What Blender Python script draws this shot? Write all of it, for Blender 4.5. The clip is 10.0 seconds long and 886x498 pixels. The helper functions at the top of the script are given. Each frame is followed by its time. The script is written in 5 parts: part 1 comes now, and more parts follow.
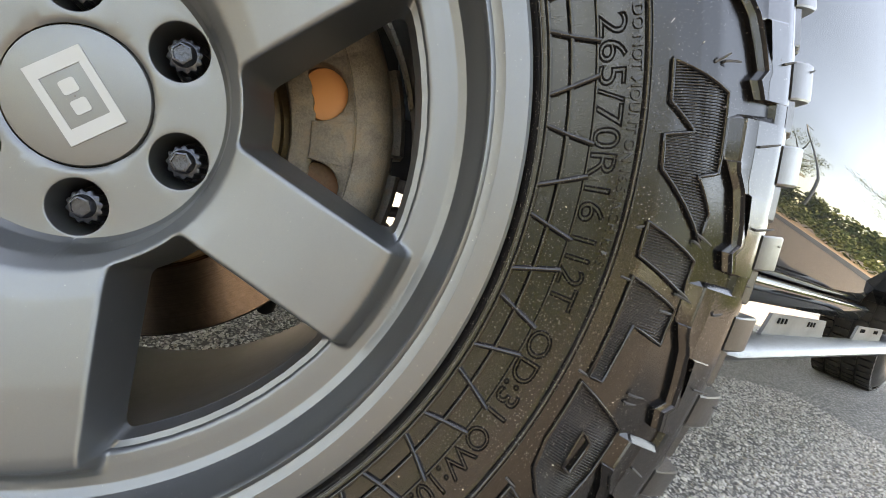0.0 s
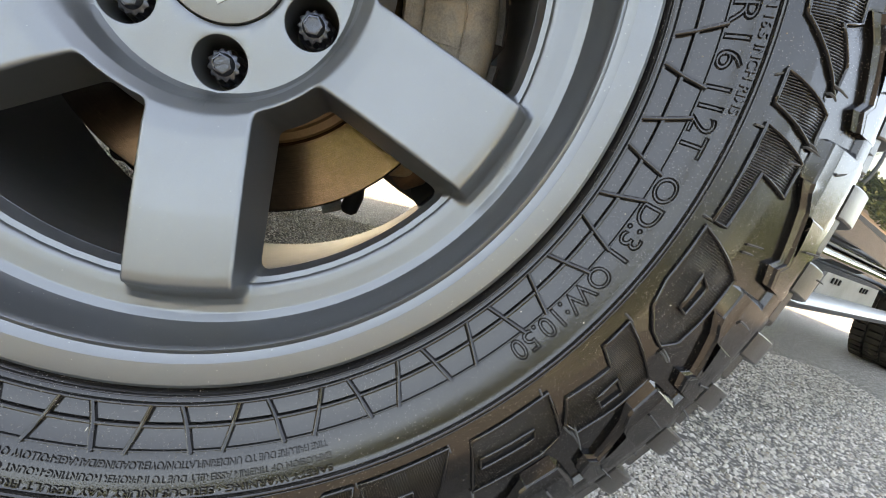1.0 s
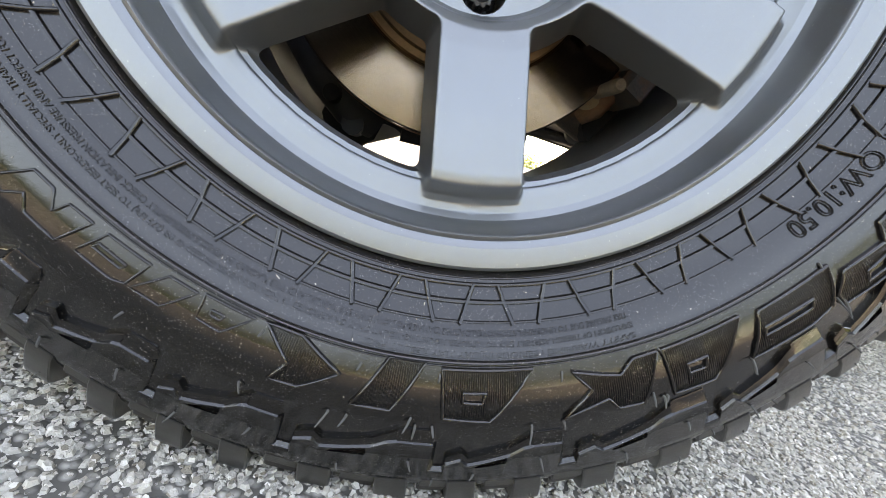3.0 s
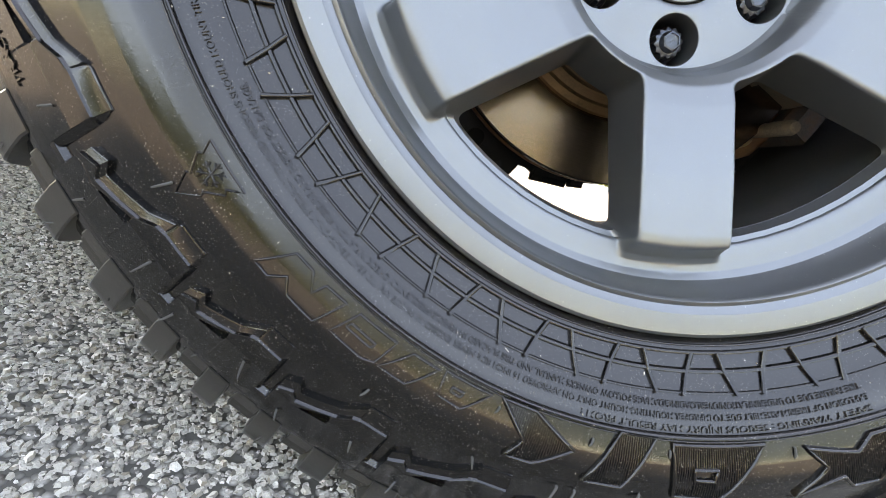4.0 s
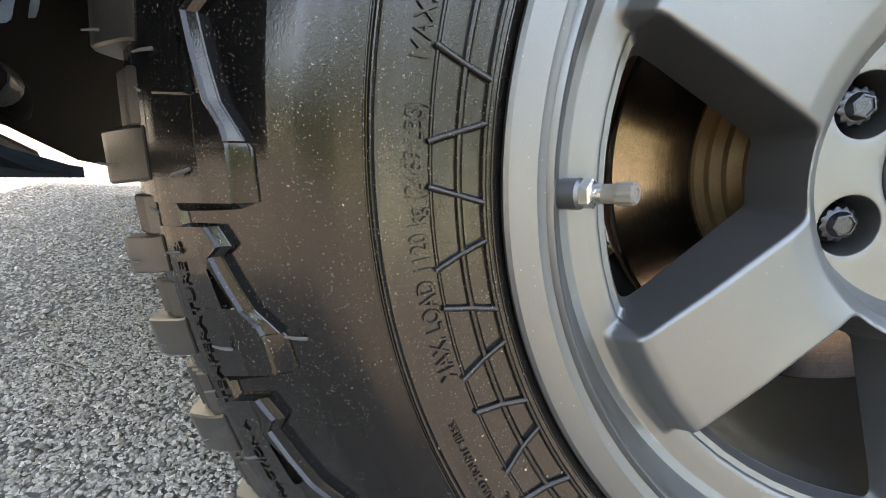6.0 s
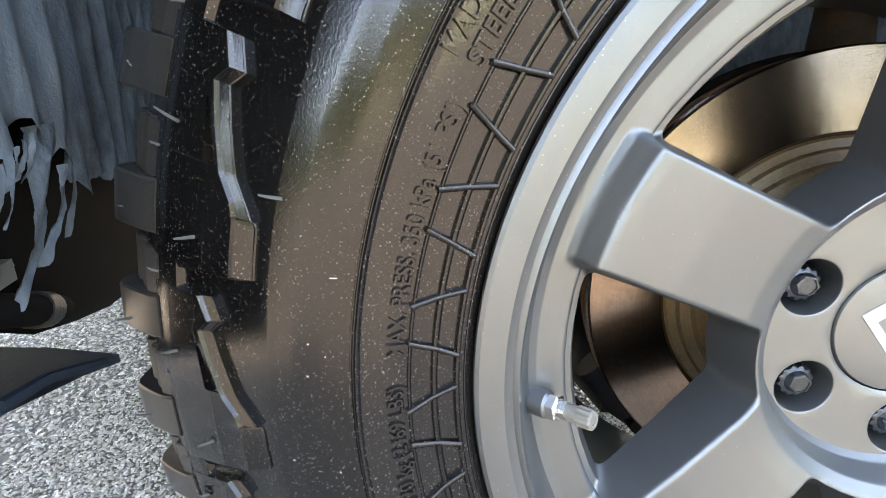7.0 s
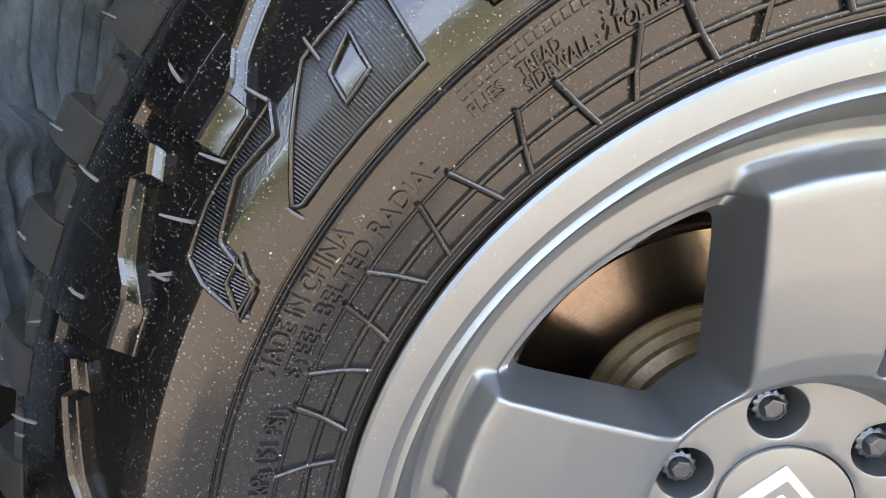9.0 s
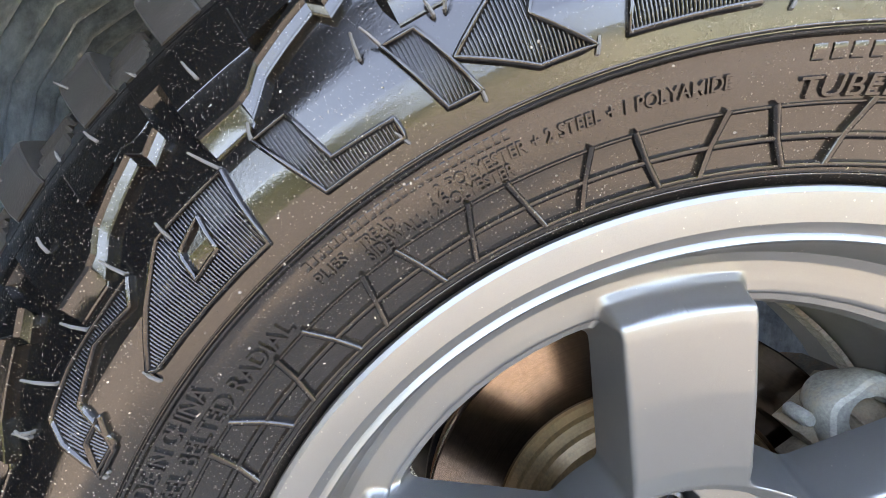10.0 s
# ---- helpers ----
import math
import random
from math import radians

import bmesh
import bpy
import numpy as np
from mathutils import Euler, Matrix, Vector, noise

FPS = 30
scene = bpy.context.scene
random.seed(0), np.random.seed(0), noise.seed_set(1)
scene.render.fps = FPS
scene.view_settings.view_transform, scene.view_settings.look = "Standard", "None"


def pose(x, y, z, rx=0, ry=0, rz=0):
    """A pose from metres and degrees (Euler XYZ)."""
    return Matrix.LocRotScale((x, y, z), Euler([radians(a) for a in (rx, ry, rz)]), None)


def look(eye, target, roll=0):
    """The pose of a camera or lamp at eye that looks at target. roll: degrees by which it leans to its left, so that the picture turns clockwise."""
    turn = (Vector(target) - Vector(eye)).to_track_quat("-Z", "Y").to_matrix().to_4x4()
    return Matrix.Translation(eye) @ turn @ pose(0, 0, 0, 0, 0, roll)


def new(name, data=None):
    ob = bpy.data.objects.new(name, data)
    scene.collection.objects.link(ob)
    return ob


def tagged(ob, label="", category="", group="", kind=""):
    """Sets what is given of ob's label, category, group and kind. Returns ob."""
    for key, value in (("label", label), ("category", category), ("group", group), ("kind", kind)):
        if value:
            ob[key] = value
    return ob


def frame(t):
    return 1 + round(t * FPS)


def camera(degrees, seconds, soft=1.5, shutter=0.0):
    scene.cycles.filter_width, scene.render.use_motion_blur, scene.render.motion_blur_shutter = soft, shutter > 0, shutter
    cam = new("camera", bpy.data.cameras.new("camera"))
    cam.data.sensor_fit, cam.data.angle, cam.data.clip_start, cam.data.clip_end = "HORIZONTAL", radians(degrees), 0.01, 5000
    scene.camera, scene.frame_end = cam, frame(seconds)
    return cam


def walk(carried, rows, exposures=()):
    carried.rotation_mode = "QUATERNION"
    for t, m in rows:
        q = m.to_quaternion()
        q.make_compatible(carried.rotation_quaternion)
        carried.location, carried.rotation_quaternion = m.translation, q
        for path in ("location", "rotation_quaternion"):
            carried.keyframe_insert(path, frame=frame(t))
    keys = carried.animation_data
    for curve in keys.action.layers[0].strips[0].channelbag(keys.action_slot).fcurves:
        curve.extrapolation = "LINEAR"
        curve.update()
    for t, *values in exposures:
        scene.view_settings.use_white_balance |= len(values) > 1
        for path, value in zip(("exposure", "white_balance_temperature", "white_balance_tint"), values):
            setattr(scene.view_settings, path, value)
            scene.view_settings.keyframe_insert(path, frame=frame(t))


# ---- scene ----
cam = camera(93.41, 10.0, 0.75)
PATH = [
    (0.0, 0.1588, -0.2559, 0.3777, 81.04, -16.09, -8.70),
    (0.5, 0.1598, -0.2671, 0.3386, 78.48, -17.94, -7.06),
    (1.0, 0.1230, -0.2757, 0.3043, 76.83, -18.01, -5.30),
    (1.5, 0.1014, -0.2844, 0.2791, 75.12, -17.22, -4.85),
    (2.0, 0.0874, -0.2985, 0.2483, 74.48, -16.84, -4.61),
    (2.2, 0.0786, -0.3028, 0.2382, 74.83, -16.83, -4.62),
    (3.3, -0.0505, -0.2994, 0.2144, 75.49, -15.52, -3.96),
    (3.5, -0.0730, -0.2969, 0.2146, 75.55, -15.29, -3.05),
    (4.0, -0.1173, -0.2844, 0.2191, 75.12, -14.99, -1.32),
    (4.5, -0.1602, -0.2687, 0.2374, 74.35, -14.39, 0.44),
    (5.0, -0.1934, -0.2497, 0.2660, 73.35, -13.86, 2.35),
    (5.5, -0.2252, -0.2364, 0.3112, 72.54, -10.25, 4.18),
    (5.7, -0.2324, -0.2296, 0.3304, 72.31, -8.69, 4.27),
    (6.8, -0.2334, -0.2175, 0.4431, 70.41, -3.82, 5.62),
    (7.0, -0.2275, -0.2158, 0.4635, 71.60, -2.79, 5.27),
    (7.5, -0.2120, -0.2130, 0.4932, 73.73, -0.87, 4.50),
    (8.0, -0.2002, -0.2089, 0.5124, 74.39, -0.55, 4.35),
    (8.5, -0.1878, -0.2023, 0.5314, 75.59, -0.31, 4.33),
    (9.0, -0.1695, -0.2022, 0.5536, 77.21, 0.14, 3.93),
    (9.5, -0.1385, -0.2015, 0.5770, 80.06, 0.52, 3.46),
    (10.0, -0.1230, -0.2016, 0.5969, 81.16, 0.61, 2.42),
]
walk(cam, [(t, pose(x, y, z, rx, ry, rz)) for t, x, y, z, rx, ry, rz in PATH], [(0.0, 3.80, 11600, 14), (0.5, 3.79, 11700, 14), (1.0, 3.87, 11200, 13), (2.0, 4.03, 11100, 14), (3.5, 4.25, 10800, 14), (4.5, 4.16, 10600, 14), (5.5, 4.00, 10500, 14), (7.0, 4.83, 9400, 13), (7.5, 5.02, 9300, 14), (8.5, 5.05, 9400, 15), (10.0, 5.40, 9400, 16)])
# sun from behind the truck, sky all round
SUN_EL, SUN_AZ = 54.0, 104.0          # degrees: height, and bearing from +x towards +y
world = bpy.data.worlds.new("sky")
scene.world = world
world.use_nodes = True
wn = world.node_tree
sky = wn.nodes.new("ShaderNodeTexSky")
sky.sky_type, sky.sun_disc = "NISHITA", False
sky.sun_elevation, sky.sun_rotation = radians(SUN_EL), radians(90 - SUN_AZ)
sky.air_density, sky.dust_density, sky.ozone_density = 0.8, 0.8, 1.0
wn.nodes["Background"].inputs["Strength"].default_value = 0.15
wn.links.new(sky.outputs[0], wn.nodes["Background"].inputs[0])
sun_data = bpy.data.lights.new("sun", "SUN")
sun_data.energy, sun_data.angle, sun_data.color = 1.5, radians(0.6), (1.0, 0.95, 0.87)
sun = new("sun", sun_data)
sd = Vector((math.cos(radians(SUN_AZ)) * math.cos(radians(SUN_EL)), math.sin(radians(SUN_AZ)) * math.cos(radians(SUN_EL)), math.sin(radians(SUN_EL))))
sun.matrix_world = look(sd * 30, (0, 0, 0))

rng = np.random.default_rng(7)
HUB = 0.3675                          # height of the wheel's centre
CAMBER = -3.92
SPOKE0 = -79.24                       # bearing of the lowest spoke, degrees
STEER = 25.0                          # the truck's long axis against the wheel's plane


# ---- materials ----
def mat(name, base, rough=0.5, metal=0.0, coat=0.0, coat_rough=0.1, spec=0.5):
    m = bpy.data.materials.new(name)
    m.use_nodes = True
    b = m.node_tree.nodes["Principled BSDF"]
    b.inputs["Base Color"].default_value = (*base, 1)
    b.inputs["Roughness"].default_value = rough
    b.inputs["Metallic"].default_value = metal
    b.inputs["Coat Weight"].default_value = coat
    b.inputs["Coat Roughness"].default_value = coat_rough
    b.inputs["Specular IOR Level"].default_value = spec
    return m, m.node_tree, b


def nd(nt, kind, **inputs):
    n = nt.nodes.new("ShaderNode" + kind)
    for k, v in inputs.items():
        key = k.replace("_", " ")
        if hasattr(v, "is_output"):
            nt.links.new(v, n.inputs[key])
        else:
            n.inputs[key].default_value = v
    return n


def coords(nt):
    return nt.nodes.new("ShaderNodeTexCoord").outputs["Object"]


def ramp(nt, fac, stops):
    n = nt.nodes.new("ShaderNodeValToRGB")
    nt.links.new(fac, n.inputs[0])
    e = n.color_ramp.elements
    while len(e) < len(stops):
        e.new(0.5)
    for el, (p, c) in zip(e, stops):
        el.position, el.color = p, (*c, 1) if len(c) == 3 else c
    return n.outputs[0]


def grey(v):
    return (v, v, v)


def mixc(nt, fac, a, b):
    n = nt.nodes.new("ShaderNodeMix")
    n.data_type = "RGBA"
    for sock, v in ((n.inputs["Factor"], fac), (n.inputs[6], a), (n.inputs[7], b)):
        if hasattr(v, "is_output"):
            nt.links.new(v, sock)
        else:
            sock.default_value = v if not isinstance(v, tuple) or len(v) == 4 else (*v, 1)
    return n.outputs[2]


def math_node(nt, op, a, b=0.0):
    n = nt.nodes.new("ShaderNodeMath")
    n.operation = op
    for sock, v in zip(n.inputs, (a, b)):
        if hasattr(v, "is_output"):
            nt.links.new(v, sock)
        else:
            sock.default_value = v
    return n.outputs[0]


def noise_tex(nt, vec, scale, detail=4.0, rough=0.5):
    n = nd(nt, "TexNoise", Vector=vec, Scale=scale, Detail=detail, Roughness=rough)
    return n.outputs["Fac"]


def bump(nt, bsdf, height, strength, dist):
    n = nd(nt, "Bump", Strength=strength, Distance=dist, Height=height)
    nt.links.new(n.outputs[0], bsdf.inputs["Normal"])


def specks(nt, vec, scale, keep, size):
    """Small grains scattered at random: 1 on a grain, 0 elsewhere."""
    v = nd(nt, "TexVoronoi", Vector=vec, Scale=scale)
    sep = nt.nodes.new("ShaderNodeSeparateColor")
    nt.links.new(v.outputs["Color"], sep.inputs[0])
    big = math_node(nt, "MULTIPLY", math_node(nt, "ADD", math_node(nt, "POWER", sep.outputs[1], 3.0), 0.35), size * 1.3)
    near = math_node(nt, "LESS_THAN", v.outputs["Distance"], big)
    return math_node(nt, "MULTIPLY", near, math_node(nt, "LESS_THAN", sep.outputs[0], keep))


def rubber(name, base, r_lo, r_hi, dust, bump_k=0.25):
    m, nt, b = mat(name, base)
    b.inputs["Specular Tint"].default_value = (1.0, 0.95, 0.92, 1)
    b.inputs["Specular IOR Level"].default_value = 0.54
    co = coords(nt)
    big = noise_tex(nt, co, 14.0, 5.0, 0.6)
    fine = noise_tex(nt, co, 1100.0, 2.0, 0.6)
    wob = nt.nodes.new("ShaderNodeVectorMath")
    wob.operation = "MULTIPLY_ADD"
    nt.links.new(nd(nt, "TexNoise", Vector=co, Scale=1500.0, Detail=1.0).outputs["Color"], wob.inputs[0])
    wob.inputs[1].default_value = (0.0007, 0.0007, 0.0007)
    nt.links.new(co, wob.inputs[2])
    wco = wob.outputs[0]
    patch = ramp(nt, noise_tex(nt, co, 18.0, 4.0, 0.65), [(0.36, grey(0.08)), (0.68, grey(1.0))])
    g = specks(nt, wco, 1000.0, 0.18 * dust, 0.17)
    g2 = specks(nt, wco, 470.0, 0.022 * dust, 0.14)
    g3 = math_node(nt, "MULTIPLY", specks(nt, wco, 1500.0, 0.32 * dust, 0.25), patch)
    g = math_node(nt, "MAXIMUM", math_node(nt, "MULTIPLY", g, patch), math_node(nt, "MAXIMUM", g2, g3))
    col = mixc(nt, big, tuple(c * 0.75 for c in base), tuple(min(1, c * 1.5) for c in base))
    col = mixc(nt, math_node(nt, "MULTIPLY", g, 0.85), col, (0.19, 0.172, 0.15))
    nt.links.new(col, b.inputs["Base Color"])
    rr = nd(nt, "MapRange", Value=big, To_Min=r_lo, To_Max=r_hi)
    rr.inputs["From Min"].default_value, rr.inputs["From Max"].default_value = 0.3, 0.7
    ro = math_node(nt, "MAXIMUM", rr.outputs[0], math_node(nt, "MULTIPLY", g, 0.85))
    nt.links.new(ro, b.inputs["Roughness"])
    bump(nt, b, math_node(nt, "ADD", fine, math_node(nt, "MULTIPLY", g, 1.5)), bump_k, 0.0011)
    return m


RUBBER_WET = rubber("dressed_rubber", (0.0040, 0.0037, 0.0035), 0.13, 0.22, 0.8, 0.05)
RUBBER_DULL = rubber("dusty_rubber", (0.0085, 0.0074, 0.0068), 0.12, 0.20, 1.0, 0.045)
RUBBER_TREAD = rubber("tread_rubber", (0.020, 0.0182, 0.0162), 0.28, 0.46, 1.0, 0.12)


def rim_paint(name, base, dusty=0.0):
    base = tuple(c * 0.86 for c in base)
    m, nt, b = mat(name, base, 0.38, 0.9, 0.2, 0.18)
    co = coords(nt)
    fl = noise_tex(nt, co, 2600.0, 2.0, 0.6)
    big = noise_tex(nt, co, 9.0, 4.0, 0.55)
    dust = specks(nt, co, 900.0, 0.03 + 0.12 * dusty, 0.2)
    col = mixc(nt, fl, tuple(c * 0.86 for c in base), tuple(c * 1.14 for c in base))
    col = mixc(nt, math_node(nt, "MULTIPLY", dust, 0.35 + 0.3 * dusty), col, (0.4, 0.38, 0.35))
    nt.links.new(col, b.inputs["Base Color"])
    stain = ramp(nt, noise_tex(nt, co, 60.0, 5.0, 0.65), [(0.45, grey(0)), (0.75, grey(1))])
    rr = nd(nt, "MapRange", Value=math_node(nt, "ADD", math_node(nt, "MULTIPLY", big, 0.7), math_node(nt, "MULTIPLY", stain, 0.3)), To_Min=0.38, To_Max=0.52)
    nt.links.new(rr.outputs[0], b.inputs["Roughness"])
    bump(nt, b, fl, 0.03, 0.0003)
    return m


RIM_DUSTY = rim_paint("dusty_gunmetal_paint", (0.195, 0.200, 0.200), 0.6)
RIM = rim_paint("satin_gunmetal_paint", (0.195, 0.200, 0.200))


def metal_mat(name, base, rough, rust=0.0, rust_col=(0.16, 0.065, 0.03), scale=30.0, ring=False, met=1.0):
    m, nt, b = mat(name, base, rough, met)
    co = coords(nt)
    n1 = noise_tex(nt, co, scale, 6.0, 0.65)
    n2 = noise_tex(nt, co, scale * 14, 4.0, 0.6)
    f = ramp(nt, n1, [(max(0, 0.62 - rust), grey(0)), (min(1, 0.78 - rust * 0.5), grey(1))]) if rust else None
    grime = math_node(nt, "ADD", math_node(nt, "MULTIPLY", n1, 0.6), math_node(nt, "MULTIPLY", n2, 0.4))
    col = mixc(nt, ramp(nt, grime, [(0.36, grey(0)), (0.64, grey(1))]), tuple(c * (0.55 if met < 0.8 else 0.8) for c in base), tuple(min(1, c * 1.3) for c in base))
    if rust:
        col = mixc(nt, f, col, rust_col)
        nt.links.new(math_node(nt, "SUBTRACT", met, math_node(nt, "MULTIPLY", f, met * 0.9)), b.inputs["Metallic"])
        nt.links.new(math_node(nt, "ADD", math_node(nt, "MULTIPLY", f, 0.45), rough), b.inputs["Roughness"])
    nt.links.new(col, b.inputs["Base Color"])
    if ring:                           # fine turning marks round the axle
        sep = nt.nodes.new("ShaderNodeSeparateXYZ")
        nt.links.new(co, sep.inputs[0])
        r2 = math_node(nt, "SQRT", math_node(nt, "ADD", math_node(nt, "MULTIPLY", sep.outputs[0], sep.outputs[0]), math_node(nt, "MULTIPLY", sep.outputs[2], sep.outputs[2])))
        comb = nt.nodes.new("ShaderNodeCombineXYZ")
        nt.links.new(math_node(nt, "MULTIPLY", r2, 900.0), comb.inputs[0])
        rings = noise_tex(nt, comb.outputs[0], 1.0, 3.0, 0.7)
        nt.links.new(mixc(nt, ramp(nt, rings, [(0.36, grey(0.5)), (0.56, grey(0))]), col, tuple(c * k for c, k in zip(base, (0.62, 0.50, 0.40)))), b.inputs["Base Color"])
        nt.links.new(math_node(nt, "ADD", math_node(nt, "MULTIPLY", rings, 0.10), rough - 0.06), b.inputs["Roughness"])
        bump(nt, b, rings, 0.10, 0.0008)
        b.inputs["Anisotropic"].default_value = 0.5
    else:
        bump(nt, b, n2, 0.4, 0.0012)
    return m


DISC = metal_mat("worn_brake_steel", (0.185, 0.142, 0.115), 0.22, 0.0, (0.2, 0.09, 0.045), 18.0, True)
RUST = metal_mat("rusty_steel", (0.2, 0.12, 0.075), 0.6, 0.25, (0.17, 0.07, 0.03), 40.0, False, 0.5)
DARK_STEEL = metal_mat("black_lug_steel", (0.062, 0.066, 0.075), 0.28, 0.0, met=0.85)
CHROME = metal_mat("nickel_plated_brass", (0.68, 0.66, 0.62), 0.18)
ALU = metal_mat("brushed_aluminium", (0.13, 0.135, 0.138), 0.34)
VALVE_CAP = mat("grey_plastic_cap", (0.16, 0.142, 0.118), 0.65)[0]
LOGO = mat("white_cap_print", (0.36, 0.36, 0.345), 0.45)[0]
# near-black for gaps and black parts, and for shade painted behind the liner
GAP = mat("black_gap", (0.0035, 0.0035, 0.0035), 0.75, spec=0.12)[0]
HATM = metal_mat("brown_disc_hat", (0.15, 0.10, 0.05), 0.45, 0.2, (0.14, 0.07, 0.025), 30.0, True, 0.5)
TAN = metal_mat("tan_rusty_iron", (0.32, 0.25, 0.16), 0.6, 0.15, (0.24, 0.14, 0.07), 60.0, False, 0.15)
IRONDARK = metal_mat("dark_cast_iron", (0.09, 0.08, 0.07), 0.6, 0.15, (0.15, 0.08, 0.04), 45.0, False, 0.2)
IRON = metal_mat("grey_brown_cast_iron", (0.19, 0.155, 0.116), 0.6, 0.12, (0.24, 0.17, 0.11), 55.0, False, 0.2)
PALE = metal_mat("pale_cast_metal", (0.22, 0.218, 0.20), 0.65, 0.05, (0.3, 0.24, 0.17), 40.0, False, 0.15)
WEIGHT = metal_mat("dull_zinc", (0.40, 0.38, 0.33), 0.5, 0.0, met=0.3)
ORANGE = mat("orange_dust_boot", (0.60, 0.24, 0.08), 0.55)[0]


def plastic(name, base, rough, k=1.0, spec=0.5):
    m, nt, b = mat(name, base, rough, spec=spec)
    co = coords(nt)
    n1 = noise_tex(nt, co, 7.0, 6.0, 0.65)
    n2 = noise_tex(nt, co, 260.0, 3.0, 0.6)
    col = mixc(nt, ramp(nt, n1, [(0.35, grey(0)), (0.7, grey(1))]), base, tuple(min(1, c * (1 + 0.9 * k) + 0.01 * k) for c in base))
    nt.links.new(col, b.inputs["Base Color"])
    bump(nt, b, n2, 0.3, 0.0011)
    return m


def felt():
    """Dusty blue-grey moulded felt: streaks down the sheet, dark scuffs and pale dust."""
    m, nt, b = mat("dusty_liner_felt", (0.06, 0.08, 0.095), 0.7, spec=0.3)
    co = coords(nt)
    st = nd(nt, "Mapping", Vector=co, Scale=(1.0, 1.0, 0.22))
    streak = noise_tex(nt, st.outputs[0], 90.0, 5.0, 0.65)
    blot = noise_tex(nt, co, 16.0, 6.0, 0.7)
    fine = noise_tex(nt, co, 420.0, 3.0, 0.65)
    col = mixc(nt, ramp(nt, streak, [(0.34, grey(0)), (0.68, grey(1))]), (0.088, 0.112, 0.132), (0.180, 0.216, 0.242))
    col = mixc(nt, ramp(nt, blot, [(0.50, grey(0)), (0.68, grey(0.65))]), col, (0.022, 0.027, 0.032))
    col = mixc(nt, math_node(nt, "MULTIPLY", specks(nt, co, 260.0, 0.10, 0.22), 0.5), col, (0.17, 0.17, 0.165))
    nt.links.new(col, b.inputs["Base Color"])
    bump(nt, b, math_node(nt, "ADD", math_node(nt, "MULTIPLY", streak, 1.5), fine), 0.5, 0.0012)
    return m


LINER = felt()
TRAYPALE = plastic("pale_bracket", (0.085, 0.082, 0.075), 0.5)
TRAY = plastic("dark_tray_plastic", (0.017, 0.025, 0.035), 0.8, 0.5, 0.03)
UNDER = plastic("black_underbody", (0.010, 0.010, 0.011), 0.65, 0.5, 0.2)
PAINT = mat("dark_grey_car_paint", (0.02, 0.022, 0.024), 0.4, 0.0, 0.6, 0.01, 0.0)[0]
GLASS = mat("tinted_glass", (0.01, 0.012, 0.012), 0.04, 0.0, 1.0, 0.02)[0]


def asphalt(name, lo, hi, k):
    m, nt, b = mat(name, (0.1, 0.1, 0.1), 0.85)
    co = coords(nt)
    v = nd(nt, "TexVoronoi", Vector=co, Scale=150.0)
    sep = nt.nodes.new("ShaderNodeSeparateColor")
    nt.links.new(v.outputs["Color"], sep.inputs[0])
    n1 = noise_tex(nt, co, 1.1, 5.0, 0.6)
    tone = ramp(nt, sep.outputs[0], [(0.0, lo), (0.55, tuple((p + q) / 2 for p, q in zip(lo, hi))), (1.0, hi)])
    gapm = ramp(nt, v.outputs["Distance"], [(0.25, grey(1)), (0.62, grey(0))])
    col = mixc(nt, gapm, tuple(c * 0.35 for c in lo), tone)
    col = mixc(nt, math_node(nt, "MULTIPLY", n1, 0.5), col, tuple(c * 0.75 for c in lo))
    nt.links.new(col, b.inputs["Base Color"])
    bump(nt, b, gapm, k, 0.003)
    return m


HAIR = plastic("dusty_rubber_hair", (0.04, 0.038, 0.035), 0.8)
ASPHALT = asphalt("weathered_asphalt", (0.17, 0.153, 0.130), (0.53, 0.481, 0.415), 0.8)


def stone_mat():
    m, nt, b = mat("grey_aggregate", (0.3, 0.3, 0.3), 0.8)
    g = nt.nodes.new("ShaderNodeNewGeometry")
    co = coords(nt)
    n2 = noise_tex(nt, co, 500.0, 4.0, 0.6)
    tone = ramp(nt, g.outputs["Random Per Island"], [(0.0, (0.13, 0.114, 0.094)), (0.10, (0.27, 0.222, 0.165)), (0.16, (0.29, 0.262, 0.221)), (0.45, (0.41, 0.369, 0.314)), (0.75, (0.50, 0.453, 0.388)), (1.0, (0.70, 0.64, 0.56))])
    nt.links.new(mixc(nt, math_node(nt, "MULTIPLY", n2, 0.4), tone, (0.13, 0.116, 0.098)), b.inputs["Base Color"])
    bump(nt, b, n2, 0.9, 0.0014)
    return m


STONE = stone_mat()


def leafy(name, a, c):
    m, nt, b = mat(name, a, 0.55)
    g = nt.nodes.new("ShaderNodeNewGeometry")
    nt.links.new(mixc(nt, g.outputs["Random Per Island"], a, c), b.inputs["Base Color"])
    b.inputs["Subsurface Weight"].default_value = 0.0
    return m


LEAF = leafy("spring_leaves", (0.085, 0.12, 0.018), (0.24, 0.24, 0.045))
HEDGE = leafy("hedge_leaves", (0.06, 0.10, 0.016), (0.16, 0.18, 0.035))
BARK = plastic("grey_bark", (0.09, 0.07, 0.05), 0.85)


def soil(name, a, c, scale):
    m, nt, b = mat(name, a, 0.9)
    co = coords(nt)
    n1, n2 = noise_tex(nt, co, scale, 6.0, 0.65), noise_tex(nt, co, scale * 12, 4.0, 0.6)
    nt.links.new(mixc(nt, math_node(nt, "MULTIPLY", math_node(nt, "ADD", n1, n2), 0.5), a, c), b.inputs["Base Color"])
    bump(nt, b, n2, 0.6, 0.02)
    return m


